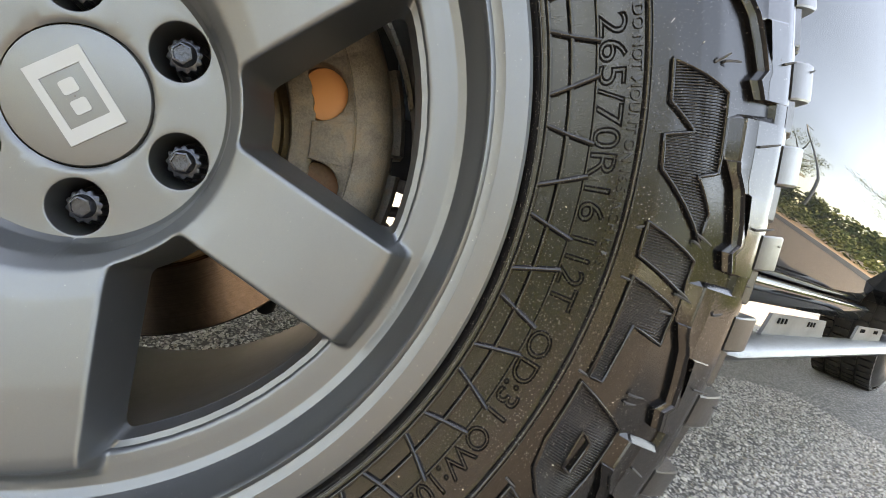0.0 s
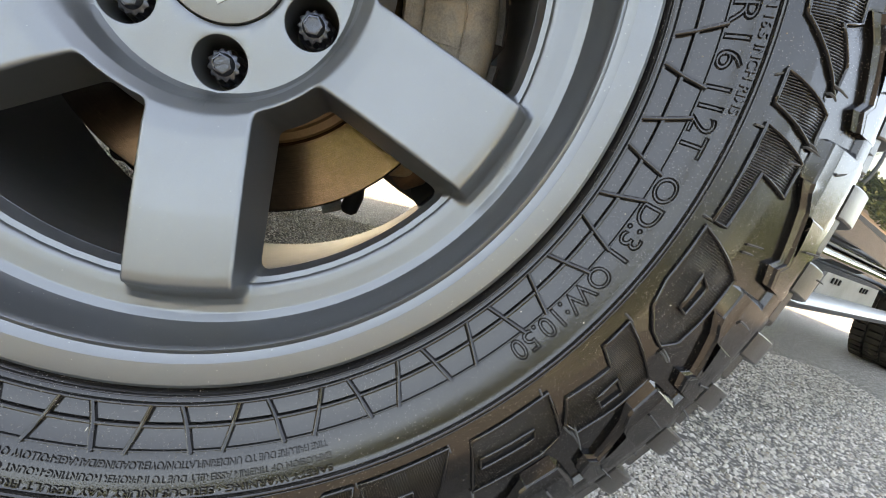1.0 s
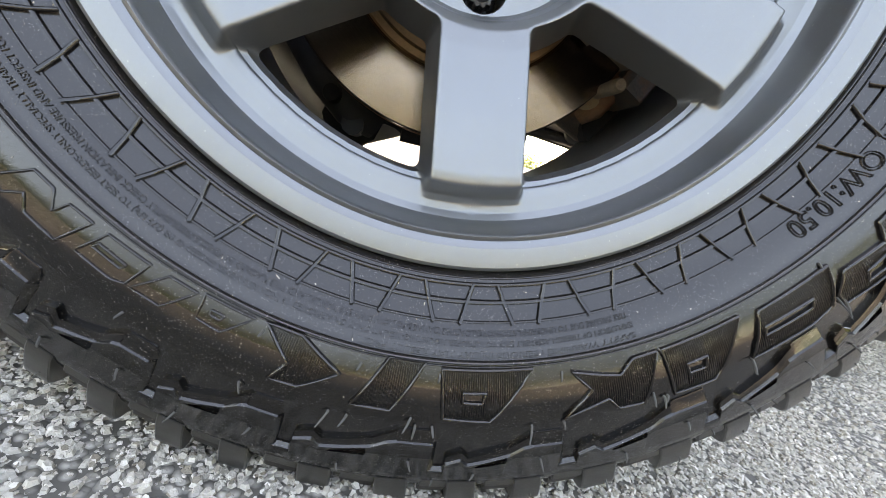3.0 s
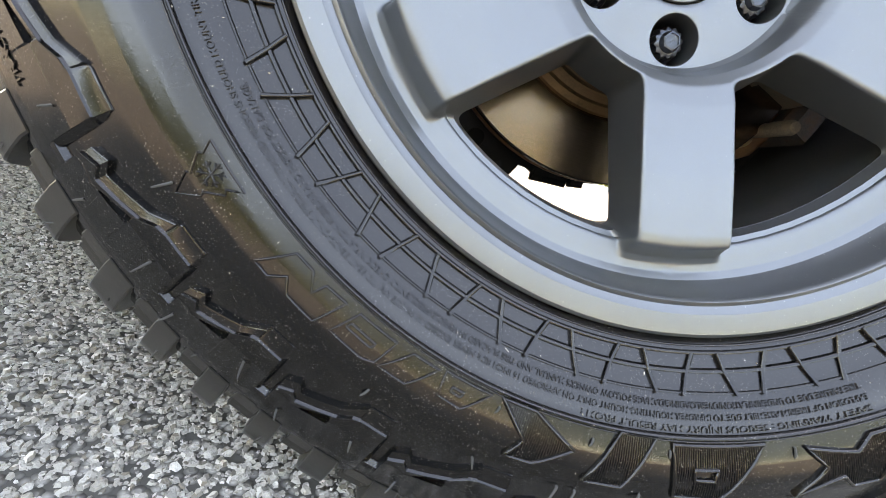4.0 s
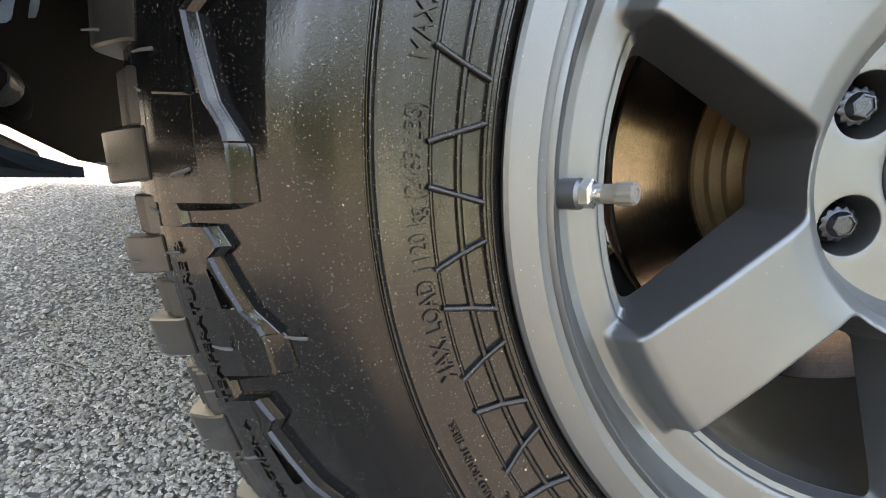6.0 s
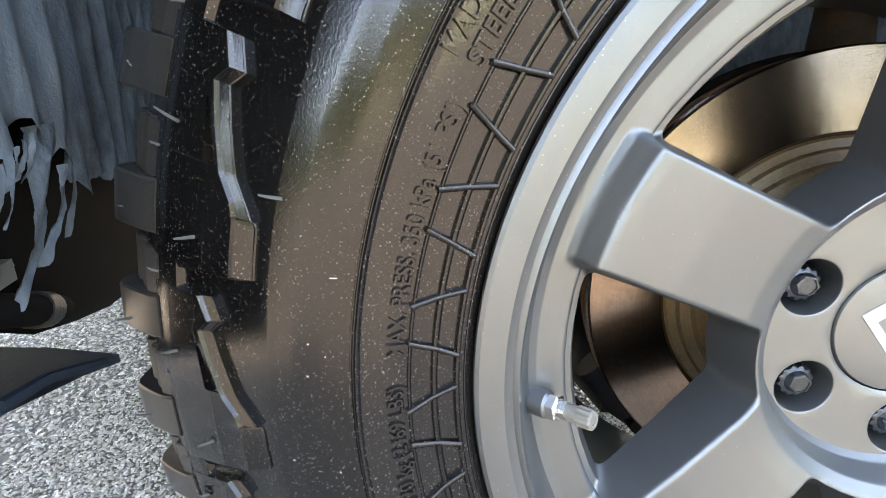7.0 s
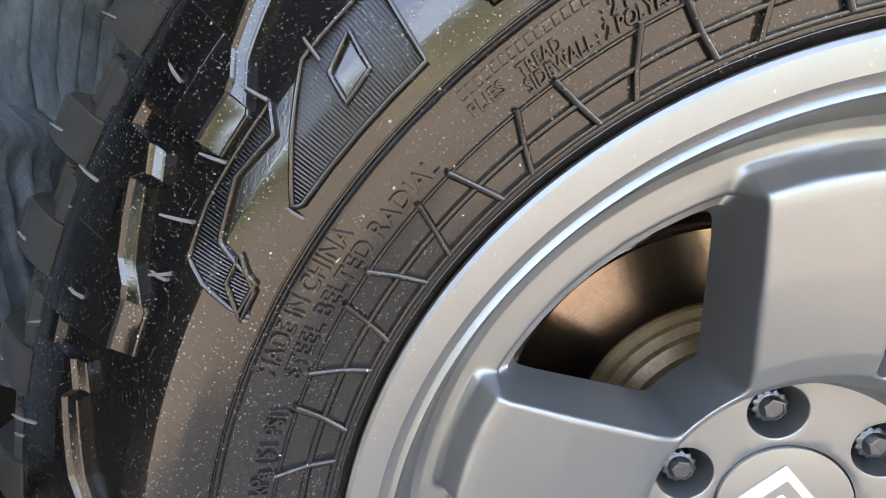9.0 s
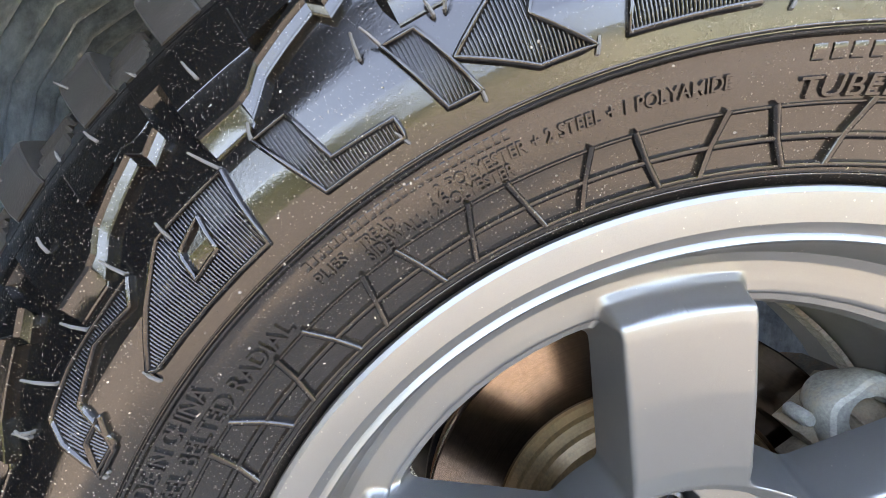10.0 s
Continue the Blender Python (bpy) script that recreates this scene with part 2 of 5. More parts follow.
SAND = soil("dry_sandy_verge", (0.27, 0.18, 0.11), (0.46, 0.34, 0.22), 1.4)
GRASS = soil("sunny_grass", (0.06, 0.09, 0.02), (0.20, 0.20, 0.05), 3.0)
KERB = soil("concrete_kerb", (0.30, 0.29, 0.27), (0.46, 0.45, 0.42), 4.0)
WALLP = soil("pale_render", (0.45, 0.43, 0.40), (0.62, 0.60, 0.56), 0.8)


# ---- mesh helpers ----
def mk(name, verts, faces, material, parent=None, label="", smooth=35.0, fix=True):
    me = bpy.data.meshes.new(name)
    me.from_pydata([tuple(v) for v in verts], [], [tuple(f) for f in faces])
    if fix:
        bm = bmesh.new()
        bm.from_mesh(me)
        bmesh.ops.remove_doubles(bm, verts=bm.verts, dist=1e-6)
        bmesh.ops.recalc_face_normals(bm, faces=bm.faces)
        bm.to_mesh(me)
        bm.free()
    me.materials.append(material)
    if smooth:
        me.polygons.foreach_set("use_smooth", [True] * len(me.polygons))
        me.set_sharp_from_angle(angle=radians(smooth))
    ob = new(name, me)
    if parent is not None:
        ob.parent = parent
    if label:
        tagged(ob, label)
    return ob


class Soup:
    """Gathers vertices and faces of one mesh."""

    def __init__(self):
        self.v, self.f = [], []

    def add(self, verts, faces):
        n = len(self.v)
        self.v.extend(verts)
        self.f.extend([tuple(i + n for i in f) for f in faces])

    def grid(self, rows, close_u=False, close_v=False):
        """rows: equal lists of points; faces join neighbours."""
        a, b = len(rows), len(rows[0])
        fs = []
        for i in range(a if close_u else a - 1):
            for j in range(b if close_v else b - 1):
                i2, j2 = (i + 1) % a, (j + 1) % b
                fs.append((i * b + j, i * b + j2, i2 * b + j2, i2 * b + j))
        self.add([p for r in rows for p in r], fs)

    def box(self, lo, hi):
        x0, y0, z0 = lo
        x1, y1, z1 = hi
        vs = [(x0, y0, z0), (x1, y0, z0), (x1, y1, z0), (x0, y1, z0), (x0, y0, z1), (x1, y0, z1), (x1, y1, z1), (x0, y1, z1)]
        self.add(vs, [(3, 2, 1, 0), (4, 5, 6, 7), (0, 1, 5, 4), (1, 2, 6, 5), (2, 3, 7, 6), (3, 0, 4, 7)])

    def tube(self, pts, radius, n=8, cap=True):
        pts = [Vector(p) for p in pts]
        rad = radius if isinstance(radius, (list, tuple)) else [radius] * len(pts)
        rows, side = [], None
        for i, p in enumerate(pts):
            d = (pts[min(i + 1, len(pts) - 1)] - pts[max(i - 1, 0)]).normalized()
            if side is None:
                side = d.orthogonal().normalized()
            side = (side - d * side.dot(d)).normalized()
            up = d.cross(side)
            rows.append([p + (side * math.cos(2 * math.pi * k / n) + up * math.sin(2 * math.pi * k / n)) * rad[i] for k in range(n)])
        base = len(self.v)
        self.grid(rows, close_v=True)
        if cap:
            self.f.append(tuple(base + k for k in range(n))[::-1])
            self.f.append(tuple(base + (len(rows) - 1) * n + k for k in range(n)))

    def make(self, name, material, parent=None, label="", smooth=35.0, fix=True):
        return mk(name, self.v, self.f, material, parent, label, smooth, fix)


def polar(a, r, y):
    a = radians(a)
    return (r * math.cos(a), y, r * math.sin(a))


def revolve(profile, name, material, parent, label="", n=180, smooth=35.0, closed=False):
    s = Soup()
    rows = [[polar(360 * k / n, r, y) for k in range(n)] for r, y in profile]
    s.grid(rows, close_u=closed, close_v=True)
    return s.make(name, material, parent, label, smooth)


# ---- ground ----
def ground():
    s = Soup()
    s.add([(-400, -400, 0), (400, -400, 0), (400, 400, 0), (-400, 400, 0)], [(0, 1, 2, 3)])
    g = s.make("ground", ASPHALT, smooth=0)
    tagged(g, "coarse grey weathered asphalt of a car park", "ground", kind="structure")


def aggregate():
    """The proud stones of the asphalt beside the wheel."""
    vs, fs, n = [], [], 0
    for x0, x1, y0, y1, dens, big in ((-0.80, 0.35, -0.24, -0.10, 60000, 0.0028), (-0.80, 0.60, -0.10, 0.40, 92000, 0.0026), (-1.5, -0.80, -0.22, 0.95, 22000, 0.0038), (-0.80, 0.60, 0.40, 1.1, 22000, 0.0038), (0.60, 1.8, -0.40, 0.95, 20000, 0.0040)):
        m = int((x1 - x0) * (y1 - y0) * dens)
        px, py = rng.uniform(x0, x1, m), rng.uniform(y0, y1, m)
        sz = 0.0012 + big * rng.random(m) ** 1.8
        turn, st = rng.uniform(0, 6.28, m), rng.uniform(0.75, 1.3, m)
        tilt = rng.uniform(-0.35, 0.35, (m, 2))
        hh = sz * rng.uniform(0.45, 0.95, m)
        ring = []
        for rad, z in ((1.0, -0.15), (0.62, 1.0)):
            for k in range(5):
                a = 2 * math.pi * k / 5
                w = rad * (1 + rng.uniform(-0.22, 0.22, m))
                ux, uy = w * math.cos(a) * st, w * math.sin(a) / st
                ring.append(np.stack([px + sz * (ux * np.cos(turn) - uy * np.sin(turn)), py + sz * (ux * np.sin(turn) + uy * np.cos(turn)), hh * z + sz * z * (ux * tilt[:, 0] + uy * tilt[:, 1]) - 0.0004], 1))
        vs.append(np.stack(ring, 1).reshape(-1, 3))
        one = [(k, (k + 1) % 5, 5 + (k + 1) % 5, 5 + k) for k in range(5)]
        quad = (np.array(one)[None] + (np.arange(m) * 10 + n)[:, None, None]).reshape(-1, 4)
        top = np.array([5, 6, 7, 8, 9])[None] + (np.arange(m) * 10 + n)[:, None]
        fs += quad.tolist() + top.tolist()
        n += 10 * m
    ob = mk("asphalt_aggregate", np.concatenate(vs).tolist(), fs, STONE, None, "", 50, False)
    tagged(ob, "loose and bound grey stones of the coarse asphalt surface", "gravel", kind="stuff")


ground()
aggregate()


# ---- the front wheel ----
wheel = new("front_wheel")
wheel.matrix_world = pose(0, 0, HUB, CAMBER, 0, 0)
tagged(wheel, "satin gunmetal six-spoke alloy wheel with an all-terrain tyre on asphalt", "wheel")


def fillet(poly, radii, seg=5):
    """Rounds the corners of a closed polygon; every corner gives seg + 1 points."""
    out, n = [], len(poly)
    for i in range(n):
        p, a, b = Vector(poly[i]), Vector(poly[i - 1]), Vector(poly[(i + 1) % n])
        da, db = (a - p).normalized(), (b - p).normalized()
        ang = da.angle(db)
        d = min(radii[i] / math.tan(ang / 2), (a - p).length * 0.49, (b - p).length * 0.49)
        s, e = p + da * d, p + db * d
        for k in range(seg + 1):
            t = k / seg
            out.append(s * (1 - t) ** 2 + p * 2 * t * (1 - t) + e * t ** 2)
    return out


def resample(poly, counts):
    """Walks a closed polygon in equal steps of arc length, counts steps in all."""
    n = len(poly)
    L = [(poly[(i + 1) % n] - poly[i]).length for i in range(n)]
    tot, out, acc, i = sum(L), [], 0.0, 0
    for k in range(counts):
        s = tot * k / counts
        while acc + L[i] < s:
            acc += L[i]
            i += 1
        t = (s - acc) / max(L[i], 1e-9)
        out.append(poly[i] * (1 - t) + poly[(i + 1) % n] * t)
    return out


def window_outline(half, r_in, r_out, fr_in, fr_out, n=192):
    """Opening between two spokes, round the local x axis; starts on the axis at the outside."""
    def edge(r):
        return radians(30) - math.asin(half / r)
    ao, ai = edge(r_out), edge(r_in)
    poly, rad = [], []
    for k in range(-4, 5):
        a = ao * k / 4
        poly.append((r_out * math.cos(a), r_out * math.sin(a)))
        rad.append(fr_out if abs(k) == 4 else 0.02)
    for k in range(2, -3, -1):
        a = ai * k / 2
        poly.append((r_in * math.cos(a), r_in * math.sin(a)))
        rad.append(fr_in if abs(k) == 2 else 0.01)
    pts = resample(fillet(poly, rad), 4 * n)
    j = max(range(len(pts)), key=lambda i: pts[i].x - abs(pts[i].y) * 3)
    pts = pts[j:] + pts[:j]
    return [pts[4 * i] for i in range(n)]


def sector_hit(c, d, r_in, r_out):
    """Where the ray from c along d leaves the 60 degree sector between two radii."""
    best = 1e9
    for sgn in (1, -1):
        nx, ny = -math.sin(radians(30)), sgn * math.cos(radians(30))
        den, num = nx * d.x + ny * d.y, -(nx * c.x + ny * c.y)
        if den > 1e-9 and 0 < num / den < best:
            best = num / den
    for r, inner in ((r_out, False), (r_in, True)):
        a, b, k = d.dot(d), 2 * c.dot(d), c.dot(c) - r * r
        disc = b * b - 4 * a * k
        if disc >= 0:
            for s in ((-b - math.sqrt(disc)) / (2 * a), (-b + math.sqrt(disc)) / (2 * a)):
                if 1e-6 < s < best:
                    best = s
    return c + d * best


def sector_plate(soup, hole, cx, r_in, r_out, height, edge, layers, back, turn):
    """One sixth of a plate with a hole: face from the hole's rim to the sector's border, and the hole's wall."""
    c = Vector((cx, 0))
    n = len(hole)
    border = [sector_hit(c, (h - c).normalized(), r_in, r_out) for h in hole]
    for r in (r_in, r_out):
        for sgn in (1, -1):
            corner = Vector((r * math.cos(radians(30)), sgn * r * math.sin(radians(30))))
            j = min(range(n), key=lambda i: (border[i] - corner).length)
            border[j] = corner
    rows = []
    steps = [0.0, 0.12, 0.3, 0.55, 1.0]
    ds = [edge * q for q in steps]
    rows_pts = []
    for d in ds:
        row = []
        for h, b in zip(hole, border):
            L = (b - h).length
            row.append((h + (b - h) * min(1, d / max(L, 1e-6)), min(d, L)))
        rows_pts.append(row)
    for k in range(1, layers + 1):
        row = []
        for h, b in zip(hole, border):
            L = max((b - h).length, 1e-6)
            q0 = min(1, edge / L)
            q = q0 + (1 - q0) * k / layers
            row.append((h + (b - h) * q, L * q))
        rows_pts.append(row)
    ca, sa = math.cos(radians(turn)), math.sin(radians(turn))

    def put(p, y):
        return (p.x * ca - p.y * sa, y, p.x * sa + p.y * ca)
    # wall, from the back forward
    for hb, drop in back:
        rows.append([put(q, drop(q)) for q in hb])
    for row in rows_pts:
        out = []
        for p, d in row:
            e = max(0.0, 1 - d / edge)
            out.append(put(p, height(p) + edge * (1 - math.sqrt(max(0, 1 - e * e)))))
        rows.append(out)
    soup.grid(rows, close_v=True)


R_CAP, R_HUB, R_RING = 0.0366, 0.0735, 0.1985


def face_height(p):
    """Front of the spoked plate; the opening lies round the local x axis, half a spoke on either side."""
    r = p.length
    spoke = float(np.interp(r, [0.0735, 0.0765, 0.081, 0.088, 0.10, 0.14, 0.172, 0.1768, 0.1784, 0.1800, 0.186, 0.190, 0.1945, 0.1985],
                            [-0.005, -0.0085, -0.0205, -0.0275, -0.0325, -0.0435, -0.0505, -0.0508, -0.0502, -0.0475, -0.0405, -0.0385, -0.0392, -0.0425]))
    if r < 0.165:
        return spoke
    side = r * math.sin(radians(30) - abs(math.atan2(p.y, p.x)))
    bowl = float(np.interp(r, [0.165, 0.176, 0.181, 0.186, 0.190, 0.1945, 0.1985], [-0.0345, -0.0350, -0.0362, -0.0376, -0.0385, -0.0396, -0.0425]))
    t = min(1.0, max(0.0, (side - 0.0262) / 0.0060)) * min(1.0, (r - 0.165) / 0.008)
    t = t * t * (3 - 2 * t)
    return spoke * (1 - t) + bowl * t


def hub_height(p):
    r = p.length
    return float(np.interp(r, [R_CAP, 0.0385, 0.069, R_HUB], [-0.0015, -0.0030, -0.0045, -0.005]))


def rim():
    s = Soup()
    front = window_outline(0.0272, 0.0885, 0.1800, 0.012, 0.013, 300)
    back = window_outline(0.0332, 0.0965, 0.1748, 0.015, 0.017, 300)
    mid = [(f * 0.45 + b * 0.55) for f, b in zip(front, back)]

    def back_y(q):
        return float(np.interp(q.length, [0.09, 0.13, 0.160, 0.176], [0.006, -0.009, -0.020, -0.0245]))

    def mid_y(q):
        return float(np.interp(q.length, [0.09, 0.13, 0.165, 0.178], [-0.009, -0.023, -0.031, -0.0320]))
    for k in range(6):
        sector_plate(s, front, 0.142, R_HUB, R_RING, face_height, 0.0026, 34, [(back, back_y), (mid, mid_y)], SPOKE0 + 30 + 60 * k)
    hole = [Vector((0.05715 + 0.0152 * math.cos(2 * math.pi * i / 48), 0.0152 * math.sin(2 * math.pi * i / 48))) for i in range(48)]
    inner = [Vector((0.05715 + 0.0140 * math.cos(2 * math.pi * i / 48), 0.0140 * math.sin(2 * math.pi * i / 48))) for i in range(48)]
    seat = [Vector((0.05715 + 0.004 * math.cos(2 * math.pi * i / 48), 0.004 * math.sin(2 * math.pi * i / 48))) for i in range(48)]
    for k in range(6):
        sector_plate(s, hole, 0.05715, R_CAP, R_HUB, hub_height, 0.0008, 4, [(seat, lambda q: 0.030), (inner, lambda q: 0.024)], SPOKE0 + 60 * k)
    body = s.make("rim", RIM, wheel, "satin gunmetal painted six-spoke alloy rim", 40.0)
    # outer flange and barrel, one turned piece
    prof = [(0.1985, -0.0425), (0.2000, -0.0455), (0.2013, -0.0500), (0.2025, -0.0565), (0.2033, -0.0615), (0.2039, -0.0642), (0.2047, -0.0652), (0.2060, -0.0648),
            (0.2072, -0.0640), (0.2086, -0.0648), (0.2110, -0.0672), (0.2180, -0.0688), (0.2215, -0.0692), (0.2234, -0.0682), (0.2241, -0.0660), (0.2236, -0.0630),
            (0.2220, -0.0600), (0.2130, -0.0500), (0.2040, -0.0100), (0.1950, 0.0200), (0.1930, 0.1300), (0.2050, 0.1380), (0.2200, 0.1420), (0.2240, 0.1400),
            (0.2230, 0.1450), (0.2120, 0.1440), (0.1980, 0.1380), (0.1860, 0.1250), (0.1840, 0.0300), (0.1782, 0.0000), (0.1760, -0.0220), (0.1746, -0.0238), (0.1790, -0.0290)]
    revolve(prof, "barrel", RIM_DUSTY, body, "stepped outer flange and barrel", 240, 28.0)
    return body


def lug_nut(k):
    s = Soup()
    a0 = SPOKE0 + 60 * k
    cx, _, cz = polar(a0, 0.05715, 0)
    twist = rng.uniform(0, 60)
    n = 72
    prof = [(0.0112, 0.024, 0.0), (0.0112, 0.0135, 0.0), (0.0104, 0.0118, 0.0), (0.0096, 0.0112, 0.6), (0.0094, 0.0100, 1.0), (0.0093, 0.0040, 1.0), (0.0086, 0.0022, 0.8), (0.0074, 0.0014, 0.2), (0.0066, 0.0012, 0.0),
            (0.0063, -0.0010, 0.0), (0.0057, -0.0018, 0.0), (0.0047, -0.0020, 0.0), (0.0043, -0.0014, 0.0), (0.0008, -0.0013, 0.0)]
    rows = []
    for r, y, w in prof:
        row = []
        for i in range(n):
            t = 2 * math.pi * i / n
            hexa = math.cos(math.pi / 6) / math.cos((t + math.pi / 6) % (math.pi / 3) - math.pi / 6) if r < 0.0065 and r > 0.0045 else 1.0
            rr = r * (1 + 0.085 * w * math.cos(12 * t)) * hexa
            u = t + radians(twist)
            row.append((cx + rr * math.cos(u), y, cz + rr * math.sin(u)))
        rows.append(row)
    s.grid(rows, close_v=True)
    s.f.append(tuple(range(len(s.v) - n, len(s.v))))
    return s.make("lug_nut", DARK_STEEL, wheel, "black splined lug nut in a round pocket", 30.0)


def center_cap():
    prof = [(0.0365, 0.010), (0.0359, -0.0012), (0.0352, -0.0024), (0.033, -0.0028), (0.018, -0.0033), (0.0004, -0.0035)]
    cap = revolve(prof, "center_cap", RIM, wheel, "round grey centre cap with a white emblem", 96)
    gapo = revolve([(0.0359, 0.0004), (0.0368, 0.0002), (0.0368, 0.006)], "cap_gap", GAP, cap, "", 96)
    # emblem: a white slab with a notched opening and two small squares
    ax = Vector((math.cos(radians(-48)), math.sin(radians(-48))))
    up = Vector((-ax.y, ax.x))

    def slab(name, loops):
        s = Soup()
        for lo in loops:
            pts = [ax * u + up * v for u, v in lo]
            m = len(pts)
            s.add([(p.x, -0.0037, p.y) for p in pts] + [(p.x, -0.0028, p.y) for p in pts],
                  [tuple(range(m))] + [(i, (i + 1) % m, m + (i + 1) % m, m + i) for i in range(m)])
        s.make(name, LOGO, cap, "plain white emblem shape", 20)
    w, h = 0.0213, 0.0152
    slab("emblem", [[(-w, -h), (w, -h), (w, -h + 0.0045), (-w, -h + 0.0045)], [(-w, h - 0.0045), (w, h - 0.0045), (w, h), (-w, h)],
                    [(-w, -h + 0.0045), (-w + 0.0075, -h + 0.0045), (-w + 0.0075, h - 0.0045), (-w, h - 0.0045)], [(w - 0.0075, -h + 0.0045), (w, -h + 0.0045), (w, h - 0.0045), (w - 0.0075, h - 0.0045)]])
    for q in (-1, 1):
        slab("emblem_square", [fillet([(q * 0.0054 - 0.0037, -0.0042), (q * 0.0054 + 0.0037, -0.0042), (q * 0.0054 + 0.0037, 0.0042), (q * 0.0054 - 0.0037, 0.0042)], [0.0016] * 4, 3)])


def valve_stem():
    a = -169.0
    base, tip = Vector(polar(a, 0.1975, -0.0400)), Vector(polar(a - 0.3, 0.1735, -0.0600))
    d = (tip - base)

    def at(t):
        return base + d * t
    s = Soup()
    s.tube([at(-0.15), at(0.30), at(0.36)], [0.0066, 0.0066, 0.0050], 20)
    stem = s.make("valve_stem", RIM, wheel, "tyre valve with nickel nut and grey cap")
    s = Soup()
    s.tube([at(0.33), at(0.35), at(0.47), at(0.49)], [0.0052, 0.0062, 0.0062, 0.0052], 6)
    s.tube([at(0.49), at(0.62)], 0.0042, 16)
    s.make("valve_nut", CHROME, stem, "nickel hexagon nut", 20)
    s = Soup()
    rows = []
    side = d.normalized().orthogonal().normalized()
    up = d.normalized().cross(side)
    for t, r, w in ((0.60, 0.0032, 0), (0.62, 0.0038, 0), (0.78, 0.0040, 0), (0.80, 0.0045, 1), (0.99, 0.0044, 1), (1.02, 0.0037, 0.6), (1.02, 0.0022, 0), (1.00, 0.0020, 0), (1.00, 0.0002, 0)):
        rows.append([at(t) + (side * math.cos(2 * math.pi * i / 48) + up * math.sin(2 * math.pi * i / 48)) * r * (1 + 0.07 * w * math.cos(10 * 2 * math.pi * i / 48)) for i in range(48)])
    s.grid(rows, close_v=True)
    s.make("valve_cap", VALVE_CAP, stem, "grey knurled plastic cap", 30)


rim()
for k in range(6):
    lug_nut(k)
center_cap()
valve_stem()

# ---- the tyre ----
SIDE_R = [0.2150, 0.2196, 0.2215, 0.2240, 0.2262, 0.2275, 0.2290, 0.2395, 0.2480, 0.2560, 0.2630, 0.2662, 0.2672, 0.2682, 0.2720, 0.2800, 0.2900, 0.3000, 0.3100, 0.3200, 0.3300, 0.3370, 0.3395, 0.3420, 0.3490, 0.3500, 0.3510, 0.3600, 0.3700, 0.3740]
SIDE_Y = [-0.0560, -0.0590, -0.0600, -0.0615, -0.0672, -0.0686, -0.0698, -0.0730, -0.0783, -0.0825, -0.0853, -0.0862, -0.0874, -0.0868, -0.0876, -0.0892, -0.0898, -0.0884, -0.0855, -0.0828, -0.0808, -0.0790, -0.0808, -0.0802, -0.0774, -0.0752, -0.0740, -0.0690, -0.0590, -0.0530]


def bulge(a):
    q = (a + 90 + 180) % 360 - 180
    return 0.0085 * math.exp(-(q / 42) ** 2)


def T(a, r, y):
    return polar(a, r, y - bulge(a) * math.exp(-((r - 0.295) / 0.045) ** 2))


def S(a, r, h=0.0):
    return T(a, r, float(np.interp(r, SIDE_R, SIDE_Y)) - h)


def lug_y(r):
    return float(np.interp(r, [0.300, 0.3085, 0.320, 0.333, 0.350, 0.365, 0.381], [-0.0916, -0.0903, -0.0873, -0.0837, -0.0772, -0.0700, -0.0605]))


def carcass():
    prof_r = sorted(set(SIDE_R) | set(np.linspace(0.2672, 0.374, 24).round(5)))
    rows = []
    n = 288
    for r in prof_r:
        rows.append([S(360 * k / n, r) for k in range(n)])
    for r, y in ((0.3745, 0.0), (0.3748, 0.042), (0.3745, 0.084), (0.374, 0.124), (0.355, 0.150), (0.330, 0.163), (0.290, 0.175), (0.255, 0.163), (0.228, 0.150), (0.215, 0.140)):
        rows.append([polar(360 * k / n, r, y) for k in range(n)])
    k_dull = next(i for i, r in enumerate(prof_r) if r >= 0.2672)
    s = Soup()
    s.grid(rows, close_v=True)
    ob = s.make("tyre", RUBBER_DULL, wheel, "black all-terrain tyre with dressed shiny sidewall", 40.0, False)
    ob.data.materials.append(RUBBER_WET)
    idx = [1 if f // n >= k_dull else 0 for f in range(len(ob.data.polygons))]
    ob.data.polygons.foreach_set("material_index", idx)
    return ob


tyre = carcass()
LUG_END = [130.6, 144.0, 158.2, 174.5, 189.4, 201.0, 215.9, 228.8, 239.4, 250.7, 262.8, 277.7, 290.9, 306.6, 320.3, 332.1, 343.8, 358.5, 372.7, 385.8, 398.9, 412.0, 425.1, 438.2, 451.3, 464.4, 477.5]


